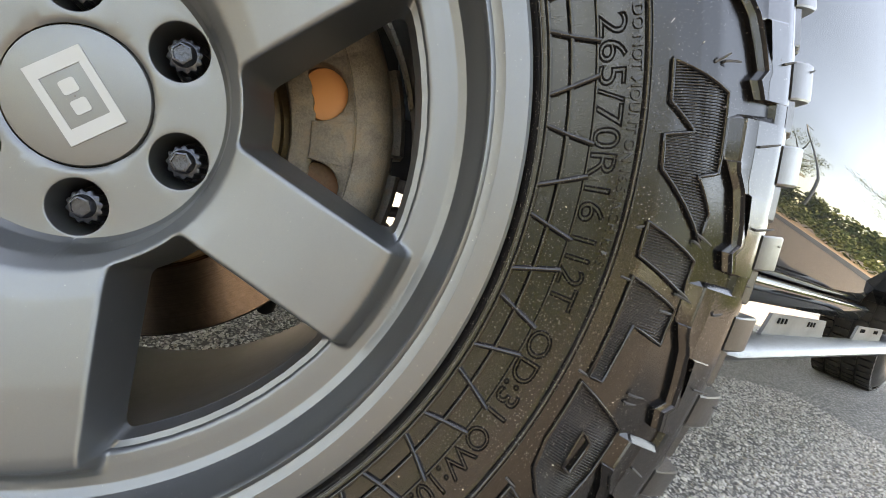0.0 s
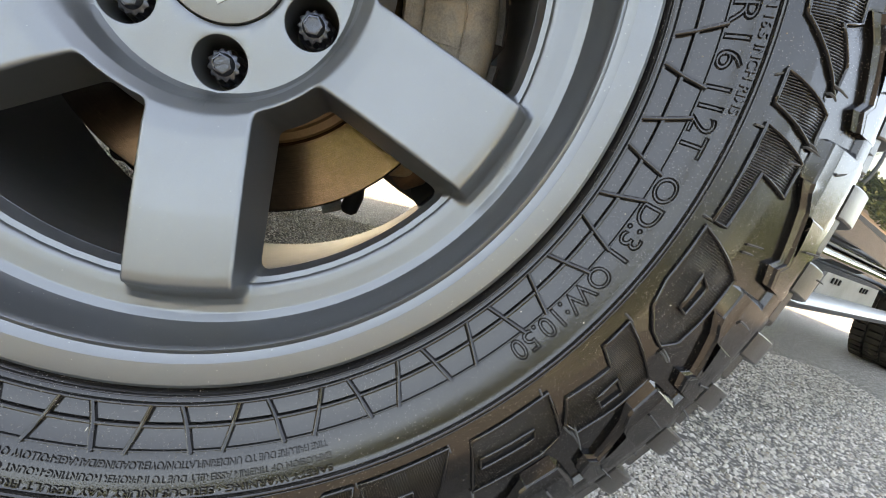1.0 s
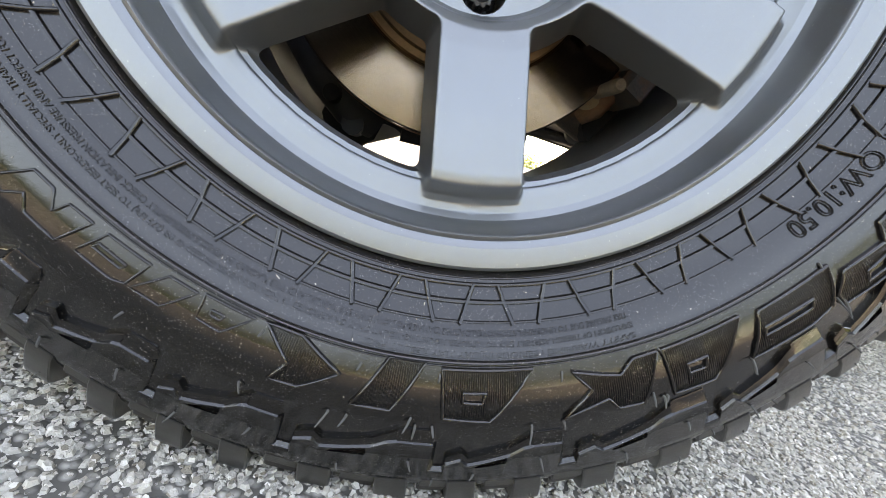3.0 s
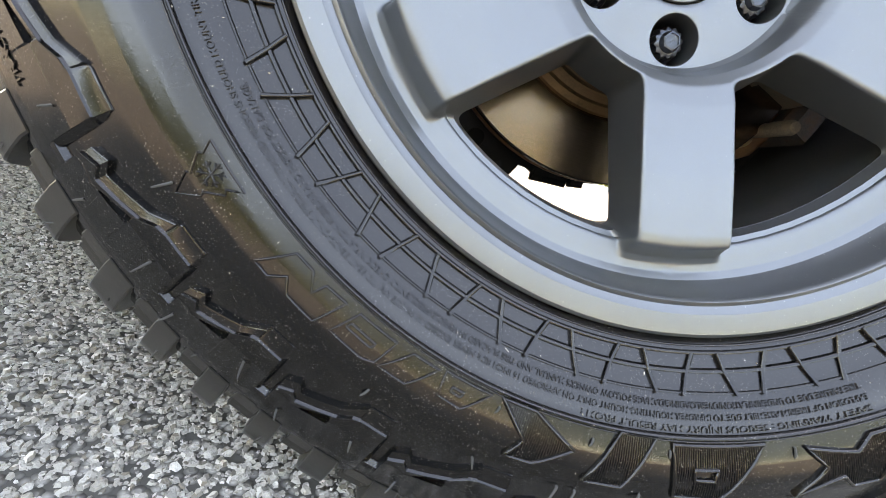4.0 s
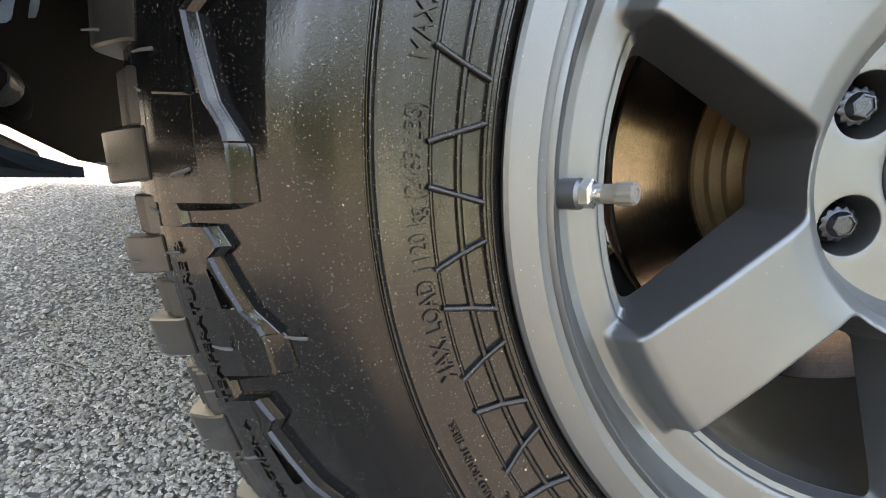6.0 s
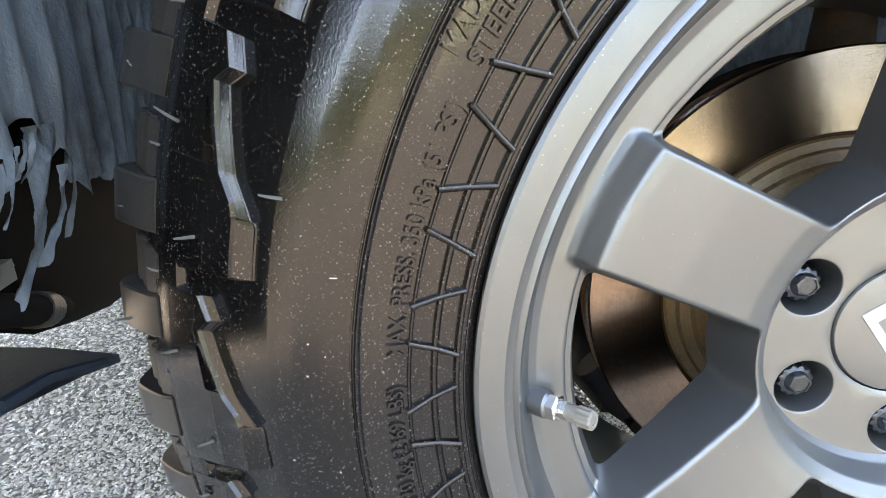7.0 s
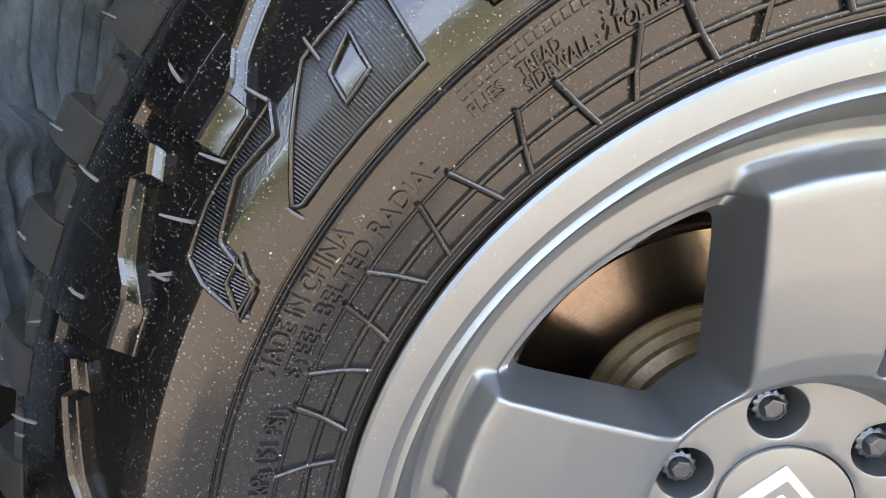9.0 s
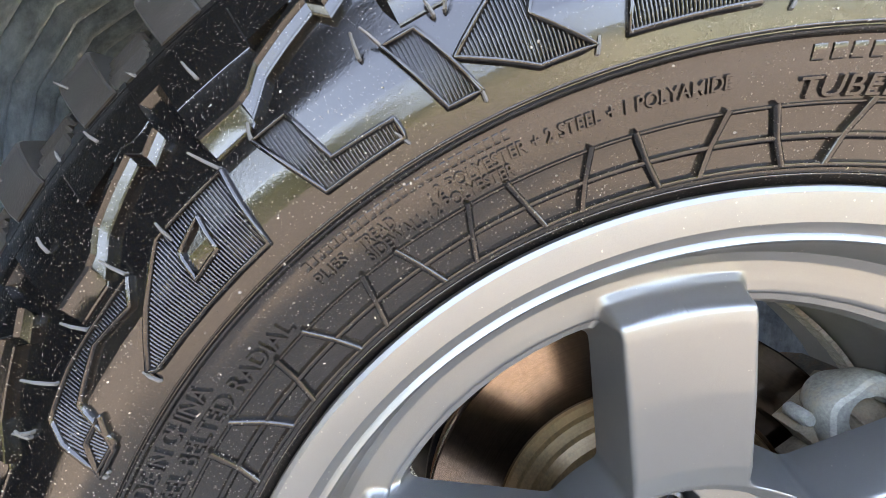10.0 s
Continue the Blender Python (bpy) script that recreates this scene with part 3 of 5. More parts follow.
def side_lug(a_end, pitch):
    k = pitch / 11.9
    s = Soup()
    foot = [(0.0, 0.3225), (1.3, 0.3185), (2.0, 0.3232), (3.8, 0.3195), (5.7, 0.3150), (6.8, 0.3095), (7.8, 0.3050), (10.4, 0.3048)]
    cols = sorted(set([q[0] for q in foot] + [0.6, 2.7, 2.8, 7.45, 7.55, 3.3, 4.6, 5.4, 5.5, 6.2, 9.0]))
    top = []
    for u in cols:
        a = a_end - (10.4 - u) * k
        rf = float(np.interp(u, [q[0] for q in foot], [q[1] for q in foot]))
        rf += 0.0035 if 285 < a_end < 385 else 0.0
        w = float(np.interp(u, [0, 7.0, 7.8, 10.4], [0.0058, 0.0062, 0.0092, 0.0096]))
        h0 = -0.0006
        hi = rf + w
        mid = float(np.interp(u, [2.7, 5.5], [0.3305, 0.3262]))
        mid = max(mid, hi + 0.003)
        cut = 2.75 < u < 5.45
        wide = 0.0003 + 0.0016 * (u - 2.7) / 2.8 if cut else 0.0
        dep = 0.008 if cut else 0.0
        base = float(np.interp(rf, SIDE_R, SIDE_Y))
        lip, wall = (0.0005, 0.0021) if u < 7.5 else (0.0001, 0.0004)
        ring = [T(a, rf, base - h0)]
        ring.append(T(a, rf + 0.0005, base - wall))
        ring.append(T(a, rf + 0.0012, base - wall - 0.0001))
        ring.append(T(a, rf + 0.0017, base - wall - 0.0001 + lip))
        ring.append(T(a, hi - 0.0012, lug_y(hi) + 0.0009))
        ring.append(T(a, hi - 0.0008, lug_y(hi) + 0.0009 - lip))
        ring.append(T(a, hi, lug_y(hi) - lip * 0.6))
        ring.append(T(a, hi + 0.0007, lug_y(hi + 0.0007)))
        ring.append(T(a, mid - wide - 0.0002, lug_y(mid)))
        ring.append(T(a, mid - wide, lug_y(mid) + dep))
        ring.append(T(a, mid + wide, lug_y(mid) + dep))
        ring.append(T(a, mid + wide + 0.0002, lug_y(mid)))
        ring.append(T(a, 0.3440, lug_y(0.344)))
        ring.append(T(a, 0.3475, lug_y(0.3475)))
        ring.append(T(a, 0.3540, lug_y(0.354) + 0.001))
        ring.append(T(a, 0.3600, -0.058))
        top.append(ring)
    s.grid(top)
    m = len(top[0])
    for col, a in ((0, a_end - 10.4 * k - 0.15), (len(cols) - 1, a_end + 0.55)):
        base = len(s.v)
        edge = [top[col][j] for j in (0, 4, 7, 12, 13, 14)]
        foot_r = [math.hypot(p[0], p[2]) for p in edge]
        s.add(edge + [S(a, r, -0.0008) for r in foot_r], [(j, j + 1, j + 7, j + 6) for j in range(5)])
    s.make("side_lug", RUBBER_WET, tyre, "", 16.0)


def tread_block(a0, a1, i):
    """A shoulder block of the tread: a lower half with two ledges along it and a prouder plain half."""
    s = Soup()
    a1 = a0 + (a1 - a0) * 0.90
    low = [(0.3500, -0.0725), (0.3512, -0.0758), (0.3580, -0.0732), (0.3586, -0.0690), (0.3640, -0.0678), (0.3646, -0.0628), (0.3722, -0.0606), (0.3760, -0.0560), (0.3812, -0.0440), (0.3830, -0.0180), (0.3720, -0.0165)]
    high = [(0.3500, -0.0725), (0.3512, -0.0768), (0.3560, -0.0756), (0.3660, -0.0706), (0.3752, -0.0655), (0.3800, -0.0622), (0.3826, -0.0585), (0.3848, -0.0520), (0.3866, -0.0440), (0.3880, -0.0180), (0.3720, -0.0165)]
    mid = a0 + (a1 - a0) * (0.50 + rng.uniform(-0.03, 0.03))
    jit = rng.uniform(-0.15, 0.15)
    for lo, hi, sec, k in ((a0, mid, low, 0.6), (mid, a1, high, 1.0)):
        rows = []
        for t in (0.0, 0.05, 0.95, 1.0):
            sh = 0.0006 if t in (0.0, 1.0) else 0.0
            a = lo + (hi - lo) * t
            rows.append([T(a + jit + (r - 0.36) * 14 * k, r - sh * (r > 0.37), y + sh) for r, y in sec])
        b, m = len(s.v), len(sec)
        s.grid(rows)
        s.f.append(tuple(b + j for j in range(m)))
        s.f.append(tuple(b + 3 * m + j for j in range(m))[::-1])
    s.make("tread_block", RUBBER_TREAD, tyre, "", 24.0)


def tread_rest(ends):
    s = Soup()

    def brick(a0, a1, y0, y1, r1, slant):
        rows = []
        for t in (0, 1):
            a = a0 + (a1 - a0) * t
            rows.append([polar(a, 0.3735, y0), polar(a, r1 - 0.001, y0), polar(a + slant * 0.05, r1, y0 + 0.002), polar(a + slant * 0.95, r1, y1 - 0.002), polar(a + slant, r1 - 0.001, y1), polar(a + slant, 0.3735, y1)])
        b = len(s.v)
        s.grid(rows)
        s.f.append(tuple(b + j for j in range(6)))
        s.f.append(tuple(b + 6 + j for j in range(6))[::-1])
    for a0, a1 in ends:
        w = a1 - a0
        brick(a0 + 0.1 * w, a1 + 0.05 * w, -0.008, 0.022, 0.3895, 2.0)
        brick(a0 + 0.4 * w, a1 + 0.3 * w, 0.029, 0.057, 0.3900, -2.0)
        brick(a0, a1, 0.064, 0.094, 0.3895, 2.0)
        brick(a0 + 0.3 * w, a1 + 0.3 * w, 0.102, 0.143, 0.3860, -1.0)
    ob = s.make("tread_pattern", RUBBER_TREAD, tyre, "", 28.0, False)
    tagged(ob, kind="stuff")


def ridge(s, pts, w, h, flat=0.4):
    """A raised moulded line on the sidewall through (bearing, radius) points."""
    rows = []
    for i, (a, r) in enumerate(pts):
        a0, r0 = pts[max(i - 1, 0)]
        a1, r1 = pts[min(i + 1, len(pts) - 1)]
        dx, dy = radians(a1 - a0) * r, r1 - r0
        L = math.hypot(dx, dy) or 1e-9
        nx, ny = -dy / L * w / 2, dx / L * w / 2
        row = []
        for k, hh in ((-1, -0.0004), (-0.88, 0.5 * h), (-flat, 0.9 * h), (0, h), (flat, 0.9 * h), (0.88, 0.5 * h), (1, -0.0004)):
            row.append(S(a + math.degrees(nx * k / r), r + ny * k, hh))
        rows.append(row)
    s.grid(rows)


def line(p, q, n=4):
    return [(p[0] + (q[0] - p[0]) * k / n, p[1] + (q[1] - p[1]) * k / n) for k in range(n + 1)]


def lattice():
    """The moulded rim guard: a ring of slanting ribs between two thin rings."""
    s = Soup()
    n = 72
    full = [360 * k / 240 for k in range(241)]
    ridge(s, [(a, 0.2303) for a in full], 0.0019, 0.0017, 0.55)
    ridge(s, [(a, 0.2392) for a in full], 0.0023, 0.0021, 0.55)
    ridge(s, [(a, 0.2485) for a in full], 0.0012, 0.0010, 0.5)
    for k in range(n):
        c = 10.0 + k * 360 / n
        c -= 1.0 * math.exp(-((c - 160) / 30) ** 2)
        t = 0.85 if k % 2 else -0.85
        ridge(s, line((c + t, 0.2490), (c - t, 0.2300)), 0.0027, 0.0024, 0.6)
    s.make("rim_guard_lattice", RUBBER_WET, tyre, "raised lattice of slanting ribs", 60.0, False)
    for r, w, h in ((0.2667, 0.0016, 0.0014), (0.2690, 0.0010, 0.0008), (0.2272, 0.0010, 0.0008)):
        s = Soup()
        ridge(s, [(a, r) for a in full], w, h)
        s.make("sidewall_ridge", RUBBER_DULL, tyre, "", 60.0, False)


def inside(poly_set, a):
    """Radii at which the ray of bearing a crosses the closed outlines."""
    xs = []
    for poly in poly_set:
        for i in range(len(poly)):
            (a0, r0), (a1, r1) = poly[i - 1], poly[i]
            if (a0 <= a < a1) or (a1 <= a < a0):
                xs.append(r0 + (r1 - r0) * (a - a0) / (a1 - a0))
    return sorted(xs)


# plain plates of the large sidewall band: unit outlines (along, outward), the first the border, the rest openings
FORMS = {
    "bar": [[(0.0, 0), (0.58, 0), (1, 1), (0.42, 1)]],
    "zigzag": [[(0.0, 0.03), (0.24, 0.03), (0.40, 0.42), (0.43, 0.0), (0.63, 0.04), (1.0, 0.95), (0.83, 1.0), (0.64, 0.62), (0.60, 1.0), (0.32, 0.98), (0.16, 0.96)]],
    "step": [[(0.0, 0), (1, 0), (1, 0.25), (0.42, 0.30), (0.50, 0.98), (0.17, 0.98)]],
    "round": [[(0.0, 0), (0.55, 0), (0.80, 0.10), (0.95, 0.36), (1, 0.66), (0.88, 0.92), (0.62, 0.99), (0.21, 1)], [(0.34, 0.40), (0.66, 0.44), (0.68, 0.60), (0.40, 0.62)]],
    "notched": [[(0.0, 0), (0.32, 0), (0.40, 0.32), (0.86, 0.24), (1, 0.56), (0.96, 0.88), (0.60, 0.98), (0.22, 1)], [(0.42, 0.54), (0.66, 0.56), (0.68, 0.76), (0.46, 0.80)]],
    "slotted": [[(0.0, 0), (0.80, 0), (1, 0.95), (0.34, 1), (0.12, 0.86)], [(0.28, 0.40), (0.80, 0.36), (0.84, 0.54), (0.32, 0.58)]],
    "trapeze": [[(0.0, 0), (0.98, 0), (0.92, 0.93), (0.44, 1)], [(0.50, 0.40), (0.74, 0.40), (0.74, 0.58), (0.54, 0.60)]],
    "wedge": [[(0.0, 0), (0.26, 0), (0.42, 0.24), (0.90, 0.0), (0.72, 0.40), (1, 0.92), (0.56, 0.66), (0.46, 0.96), (0.20, 1)]],
    "leaning": [[(0.0, 1), (0.10, 0.74), (0.38, 0.84), (0.70, 0.62), (0.80, 0.04), (1, 0.06), (0.94, 0.58), (0.86, 0.88), (0.56, 0.99)]],
    "bolt": [[(0.0, 0), (0.30, 0.02), (0.36, 0.45), (0.52, 0), (0.78, 0), (1, 0.98), (0.80, 1), (0.66, 0.6), (0.52, 0.98), (0.14, 1)]],
    "pierced": [[(0.0, 1), (0.06, 0.0), (0.94, 0.02), (0.98, 0.10), (0.44, 1)], [(0.22, 0.80), (0.26, 0.36), (0.44, 0.30), (0.40, 0.66)]],
    "ell": [[(0.0, 1), (0.22, 0.0), (1, 0.0), (1, 0.24), (0.42, 0.27), (0.32, 1)]],
    "post": [[(0.0, 1), (0.44, 0), (1, 0), (0.52, 1)]],
    "fin": [[(0.0, 0.48), (0.42, 0.98), (0.74, 1), (0.60, 0.58), (1, 0.0), (0.56, 0.0)]],
}
# form, bearings of both ends, ribbed or outlined, inner and outer radius
MARKS = [("zigzag", 17.0, 2.0, 1, 0.2762, 0.3080), ("bar", 2.7, -2.8, 1, 0.2772, 0.3072), ("step", -2.4, -12.5, 1, 0.2780, 0.3066),
         ("round", -13.3, -24.9, 1, 0.2768, 0.3095), ("notched", -25.2, -36.6, 1, 0.2770, 0.3105), ("slotted", -36.1, -47.6, 1, 0.2770, 0.3045),
         ("trapeze", -47.6, -57.5, 1, 0.2746, 0.3055), ("wedge", -57.9, -69.0, 1, 0.2752, 0.3035), ("trapeze", -72.4, -82.7, 1, 0.2752, 0.3050),
         ("bar", -84.4, -91.2, 1, 0.2750, 0.3045), ("fin", -93.0, -101.6, 1, 0.2745, 0.3010), ("trapeze", -102.8, -108.2, 0, 0.2730, 0.2860),
         ("bar", -108.8, -114.0, 0, 0.2730, 0.2870), ("slotted", -113.8, -119.5, 0, 0.2728, 0.2880), ("bolt", -120.0, -128.4, 0, 0.2730, 0.2890),
         ("leaning", 139.6, 151.9, 1, 0.2750, 0.3018), ("post", 148.2, 152.3, 1, 0.2752, 0.2840), ("pierced", 130.8, 144.0, 1, 0.2756, 0.3022),
         ("ell", 128.2, 120.4, 1, 0.2758, 0.3024), ("post", 119.0, 114.9, 1, 0.2768, 0.3024), ("fin", 115.6, 107.6, 1, 0.2762, 0.3020),
         ("slotted", 105.6, 96.0, 1, 0.2765, 0.3020)]


def squash(a):
    """How far the loaded foot of the tyre pushes its lower side wall inward."""
    return math.exp(-((a + 88) / 17) ** 2)


RIBS = Soup()


def mark(form, a0, a1, ribs, ri, ro):
    """One ribbed plain plate of the large sidewall band."""
    q = squash((a0 + a1) / 2)
    ri, ro = ri - 0.0072 * q, ro - 0.0098 * q
    loops = [[(a0 + (a1 - a0) * u, ri + (ro - ri) * v) for u, v in lo] for lo in FORMS[form]]
    s = Soup()
    for lo in loops:
        pts = []
        for i in range(len(lo)):
            pts += line(lo[i], lo[(i + 1) % len(lo)], 4)[:-1]
        pts += pts[:2]
        ridge(s, pts, 0.0022 if ribs else 0.0014, 0.0021 if ribs else 0.0010, 0.45)
    if ribs:
        a = min(a0, a1) + 0.2
        while a < max(a0, a1):
            xs = inside(loops, a)
            for r0, r1 in zip(xs[::2], xs[1::2]):
                if r1 - r0 > 0.002:
                    ridge(RIBS, line((a, r0 + 0.0006), (a, r1 - 0.0006), 2), 0.0011, 0.0009, 0.35)
            a += 0.245
    s.make("raised_mark", RUBBER_WET, tyre, "plain ribbed raised shape" if ribs else "plain outlined raised shape", 60.0, False)


def arc_text(text, a0, a1, r0, cap, h, outline=False, name="lettering", on=None):
    """Moulded words that run clockwise on the sidewall, tops outward, from bearing a0 to a1."""
    cu = bpy.data.curves.new("words", "FONT")
    cu.body, cu.size, cu.resolution_u = text, 1.0, 4
    if outline:
        cu.fill_mode, cu.bevel_depth, cu.bevel_resolution = "NONE", 0.022, 0
    else:
        cu.extrude, cu.offset = 0.02, 0.004
    tmp = bpy.data.objects.new("words", cu)
    scene.collection.objects.link(tmp)
    ev = tmp.evaluated_get(bpy.context.evaluated_depsgraph_get())
    me = ev.to_mesh()
    vs = np.array([v.co[:] for v in me.vertices])
    fs = [tuple(p.vertices) for p in me.polygons]
    ev.to_mesh_clear()
    bpy.data.objects.remove(tmp)
    bpy.data.curves.remove(cu)
    x0, x1 = vs[:, 0].min(), vs[:, 0].max()
    k = cap / 0.70
    zmax = vs[:, 2].max()
    out = []
    for x, y, z in vs:
        u = (x - x0) / (x1 - x0)
        lift = h * (0.5 + 0.5 * z / zmax) if not outline else h * (0.2 + 0.8 * z / zmax)
        a, r = a0 + (a1 - a0) * u, r0 + y * k
        out.append(T(a, r, on(r) - lift) if on else S(a, r, lift))
    mk(name, out, fs, RUBBER_DULL, tyre, "", 30.0, False)


def bars(a0, a1, r0, cap, n):
    """Writing that is not spelled out: plain raised bars."""
    w = (a1 - a0) / n
    for k in range(n):
        s = Soup()
        ridge(s, line((a0 + w * (k + 0.1), r0 + cap / 2), (a0 + w * (k + 0.75), r0 + cap / 2), 2), cap * 0.8, 0.0005, 0.7)
        s.make("raised_bar", RUBBER_DULL, tyre, "", 30.0, False)


def flake():
    """The winter mark: a peaked mountain outline with a snow crystal."""
    s = Soup()
    c = (-136.3, 0.2815)
    pk = [(-138.9, 0.2745), (-133.5, 0.2745), (-134.6, 0.2800), (-134.2, 0.2815), (-135.4, 0.2885), (-135.2, 0.2900), (-136.5, 0.2992), (-137.5, 0.2900), (-137.2, 0.2885), (-138.4, 0.2815), (-138.1, 0.2800), (-138.9, 0.2745)]
    pts = []
    for p, q in zip(pk, pk[1:]):
        pts += line(p, q, 2)[:-1]
    ridge(s, pts + [pk[-1]], 0.0012, 0.0008)
    for k in range(6):
        t = radians(60 * k + 10)
        d = (math.degrees(0.0058 * math.cos(t) / 0.285), 0.0058 * math.sin(t))
        ridge(s, line(c, (c[0] + d[0], c[1] + d[1]), 2), 0.0009, 0.0007)
        for sg in (-1, 1):
            t2 = t + sg * 0.8
            b = (c[0] + d[0] * 0.55, c[1] + d[1] * 0.55)
            e = (b[0] + math.degrees(0.0024 * math.cos(t2) / 0.285), b[1] + 0.0024 * math.sin(t2))
            ridge(s, line(b, e, 1), 0.0007, 0.0011)
    s.make("winter_mark", RUBBER_WET, tyre, "raised mountain and snow crystal mark", 25.0, False)


def whiskers():
    """Thin rubber vent hairs left from moulding."""
    s = Soup()

    def hair(a, r, y, L):
        p = Vector(T(a, r, y + 0.001))
        out = Vector(polar(a + rng.uniform(-30, 30), 1.0, 0.0)) + Vector((0, rng.uniform(-0.6, -0.15), 0))
        s.tube([p, p + Vector((0, -0.0012, 0)), p + out * L * 0.5 + Vector((0, -0.0012, 0)), p + out * L], [0.0008, 0.0007, 0.0006, 0.0004], 5)
    for i, e in enumerate(LUG_END):
        hair(e - 2.0, 0.330, lug_y(0.33), rng.uniform(0.004, 0.0085))
        hair(e - 8.5, 0.342, lug_y(0.342), rng.uniform(0.004, 0.0085))
        if i % 2:
            hair(e - rng.uniform(2, 9), 0.2980, -0.0888, rng.uniform(0.004, 0.008))
    for b0, b1 in pairs:
        if rng.random() < 0.8:
            hair(b0 + (b1 - b0) * 0.78 + 0.1, 0.3700, -0.0665, rng.uniform(0.003, 0.008))
        if rng.random() < 0.5:
            hair(b0 + (b1 - b0) * 0.2, 0.3500, -0.0755, rng.uniform(0.003, 0.006))
    for form, a0, a1, ribs, ri, ro in MARKS:
        if ribs:
            hair(a0, 0.3030, -0.0886, rng.uniform(0.005, 0.010))
            hair(a1, 0.3030, -0.0886, rng.uniform(0.004, 0.008))
            hair(a1, 0.2740, -0.0884, rng.uniform(0.003, 0.006))
    s.make("vent_hair", HAIR, tyre, "thin rubber moulding hairs", 40, False)["kind"] = "stuff"


def specks_on_side():
    """Dry flecks stuck to the tyre."""
    s = Soup()
    for k in range(130):
        a, r = rng.uniform(-180, 180), rng.uniform(0.229, 0.302)
        L, w, t = rng.uniform(0.0003, 0.0009) * (4 if k % 16 == 0 else 1), rng.uniform(0.0002, 0.0005), rng.uniform(0, 6.28)
        da, dr = math.degrees(L * math.cos(t) / r), L * math.sin(t)
        ridge(s, [(a, r), (a + da, r + dr)], w, 0.0004, 0.6)
    s.make("dry_fleck", mat("straw_fleck", (0.5, 0.42, 0.33), 0.8)[0], tyre, "pale dry grass flecks", 30, False)["kind"] = "stuff"


starts = [LUG_END[-1] - 360] + LUG_END[:-1]
pairs = []
for e, p in zip(LUG_END, starts):
    side_lug(e, e - p)
    w = e - p
    for b0, b1 in ((-10.7, -5.15), (-4.85, 0.85)):
        pairs.append((e + b0 * w / 11.9 - 1.6, e + b1 * w / 11.9 - 1.6))
for i, (b0, b1) in enumerate(pairs):
    tread_block(b0, b1, i)
tread_rest(pairs)
lattice()
for m_ in MARKS:
    mark(*m_)
tagged(RIBS.make("mark_rib", RUBBER_WET, tyre, "fine moulded ribs", 60.0, False), kind="stuff")
flake()
whiskers()
specks_on_side()
arc_text("265/70R16", 21.6, 1.3, 0.2492, 0.0100, 0.0011, True)
arc_text("112T", -0.2, -8.0, 0.2492, 0.0100, 0.0011, True)
arc_text("OD:31", -10.6, -21.0, 0.2495, 0.0092, 0.0011, True)
arc_text("OW:10.50", -22.6, -36.6, 0.2495, 0.0092, 0.0011, True)
arc_text("DO NOT MOUNT ON 16.5 INCH RIMS", 21.9, -2.6, 0.2612, 0.0040, 0.0010)
arc_text("SAFETY WARNING : SERIOUS INJURY MAY RESULT FROM :", -59.4, -93.0, 0.2622, 0.0026, 0.0009)
arc_text("EXPLOSION OF TIRE/RIM ASSEMBLY DUE TO IMPROPER MOUNTING-MOUNT ONLY ON APPROVED 16 INCH RIM; NEVER EXCEED 40 PSI (275 kPa) TO SEAT BEADS-ONLY SPECIALLY TRAINED PERSONS SHOULD MOUNT TIRES.", -59.4, -151.3, 0.2572, 0.0026, 0.0009)
arc_text("TIRE FAILURE DUE TO UNDERINFLATION/OVERLOADING/DAMAGE-FOLLOW OWNER'S MANUAL AND TIRE PLACARD IN VEHICLE-FREQUENTLY CHECK INFLATION PRESSURE AND INSPECT FOR DAMAGE.", -59.6, -142.5, 0.2522, 0.0026, 0.0009)
arc_text("MAX. LOAD 1120 kg (2469 LBS)", -154.8, -177.5, 0.2508, 0.0056, 0.0013)
arc_text("MAX. PRESS. 350 kPa (51 PSI)", 179.6, 158.4, 0.2508, 0.0056, 0.0013)
arc_text("MADE IN CHINA", 155.8, 143.0, 0.2590, 0.0055, 0.0013)
arc_text("STEEL BELTED RADIAL", 155.6, 135.4, 0.2512, 0.0055, 0.0013)
bars(131.4, 114.2, 0.2606, 0.0042, 26)
arc_text("PLIES", 131.4, 128.6, 0.2552, 0.0038, 0.0011)
arc_text("TREAD", 127.4, 124.2, 0.2552, 0.0038, 0.0011)
arc_text(": 2 POLYESTER + 2 STEEL + 1 POLYAMIDE", 121.2, 99.2, 0.2552, 0.0040, 0.0011)
arc_text("SIDEWALL : 2 POLYESTER", 127.4, 114.8, 0.2504, 0.0040, 0.0011)
arc_text("TUBELESS", 94.6, 84.5, 0.2500, 0.0056, 0.0013)
bars(94.4, 84.5, 0.2590, 0.0060, 8)
arc_text("TRACTION A", -148.2, -155.6, 0.3385, 0.0034, 0.0007, on=lug_y)
arc_text("TEMPERATURE B", -157.0, -168.2, 0.3415, 0.0036, 0.0007, on=lug_y)


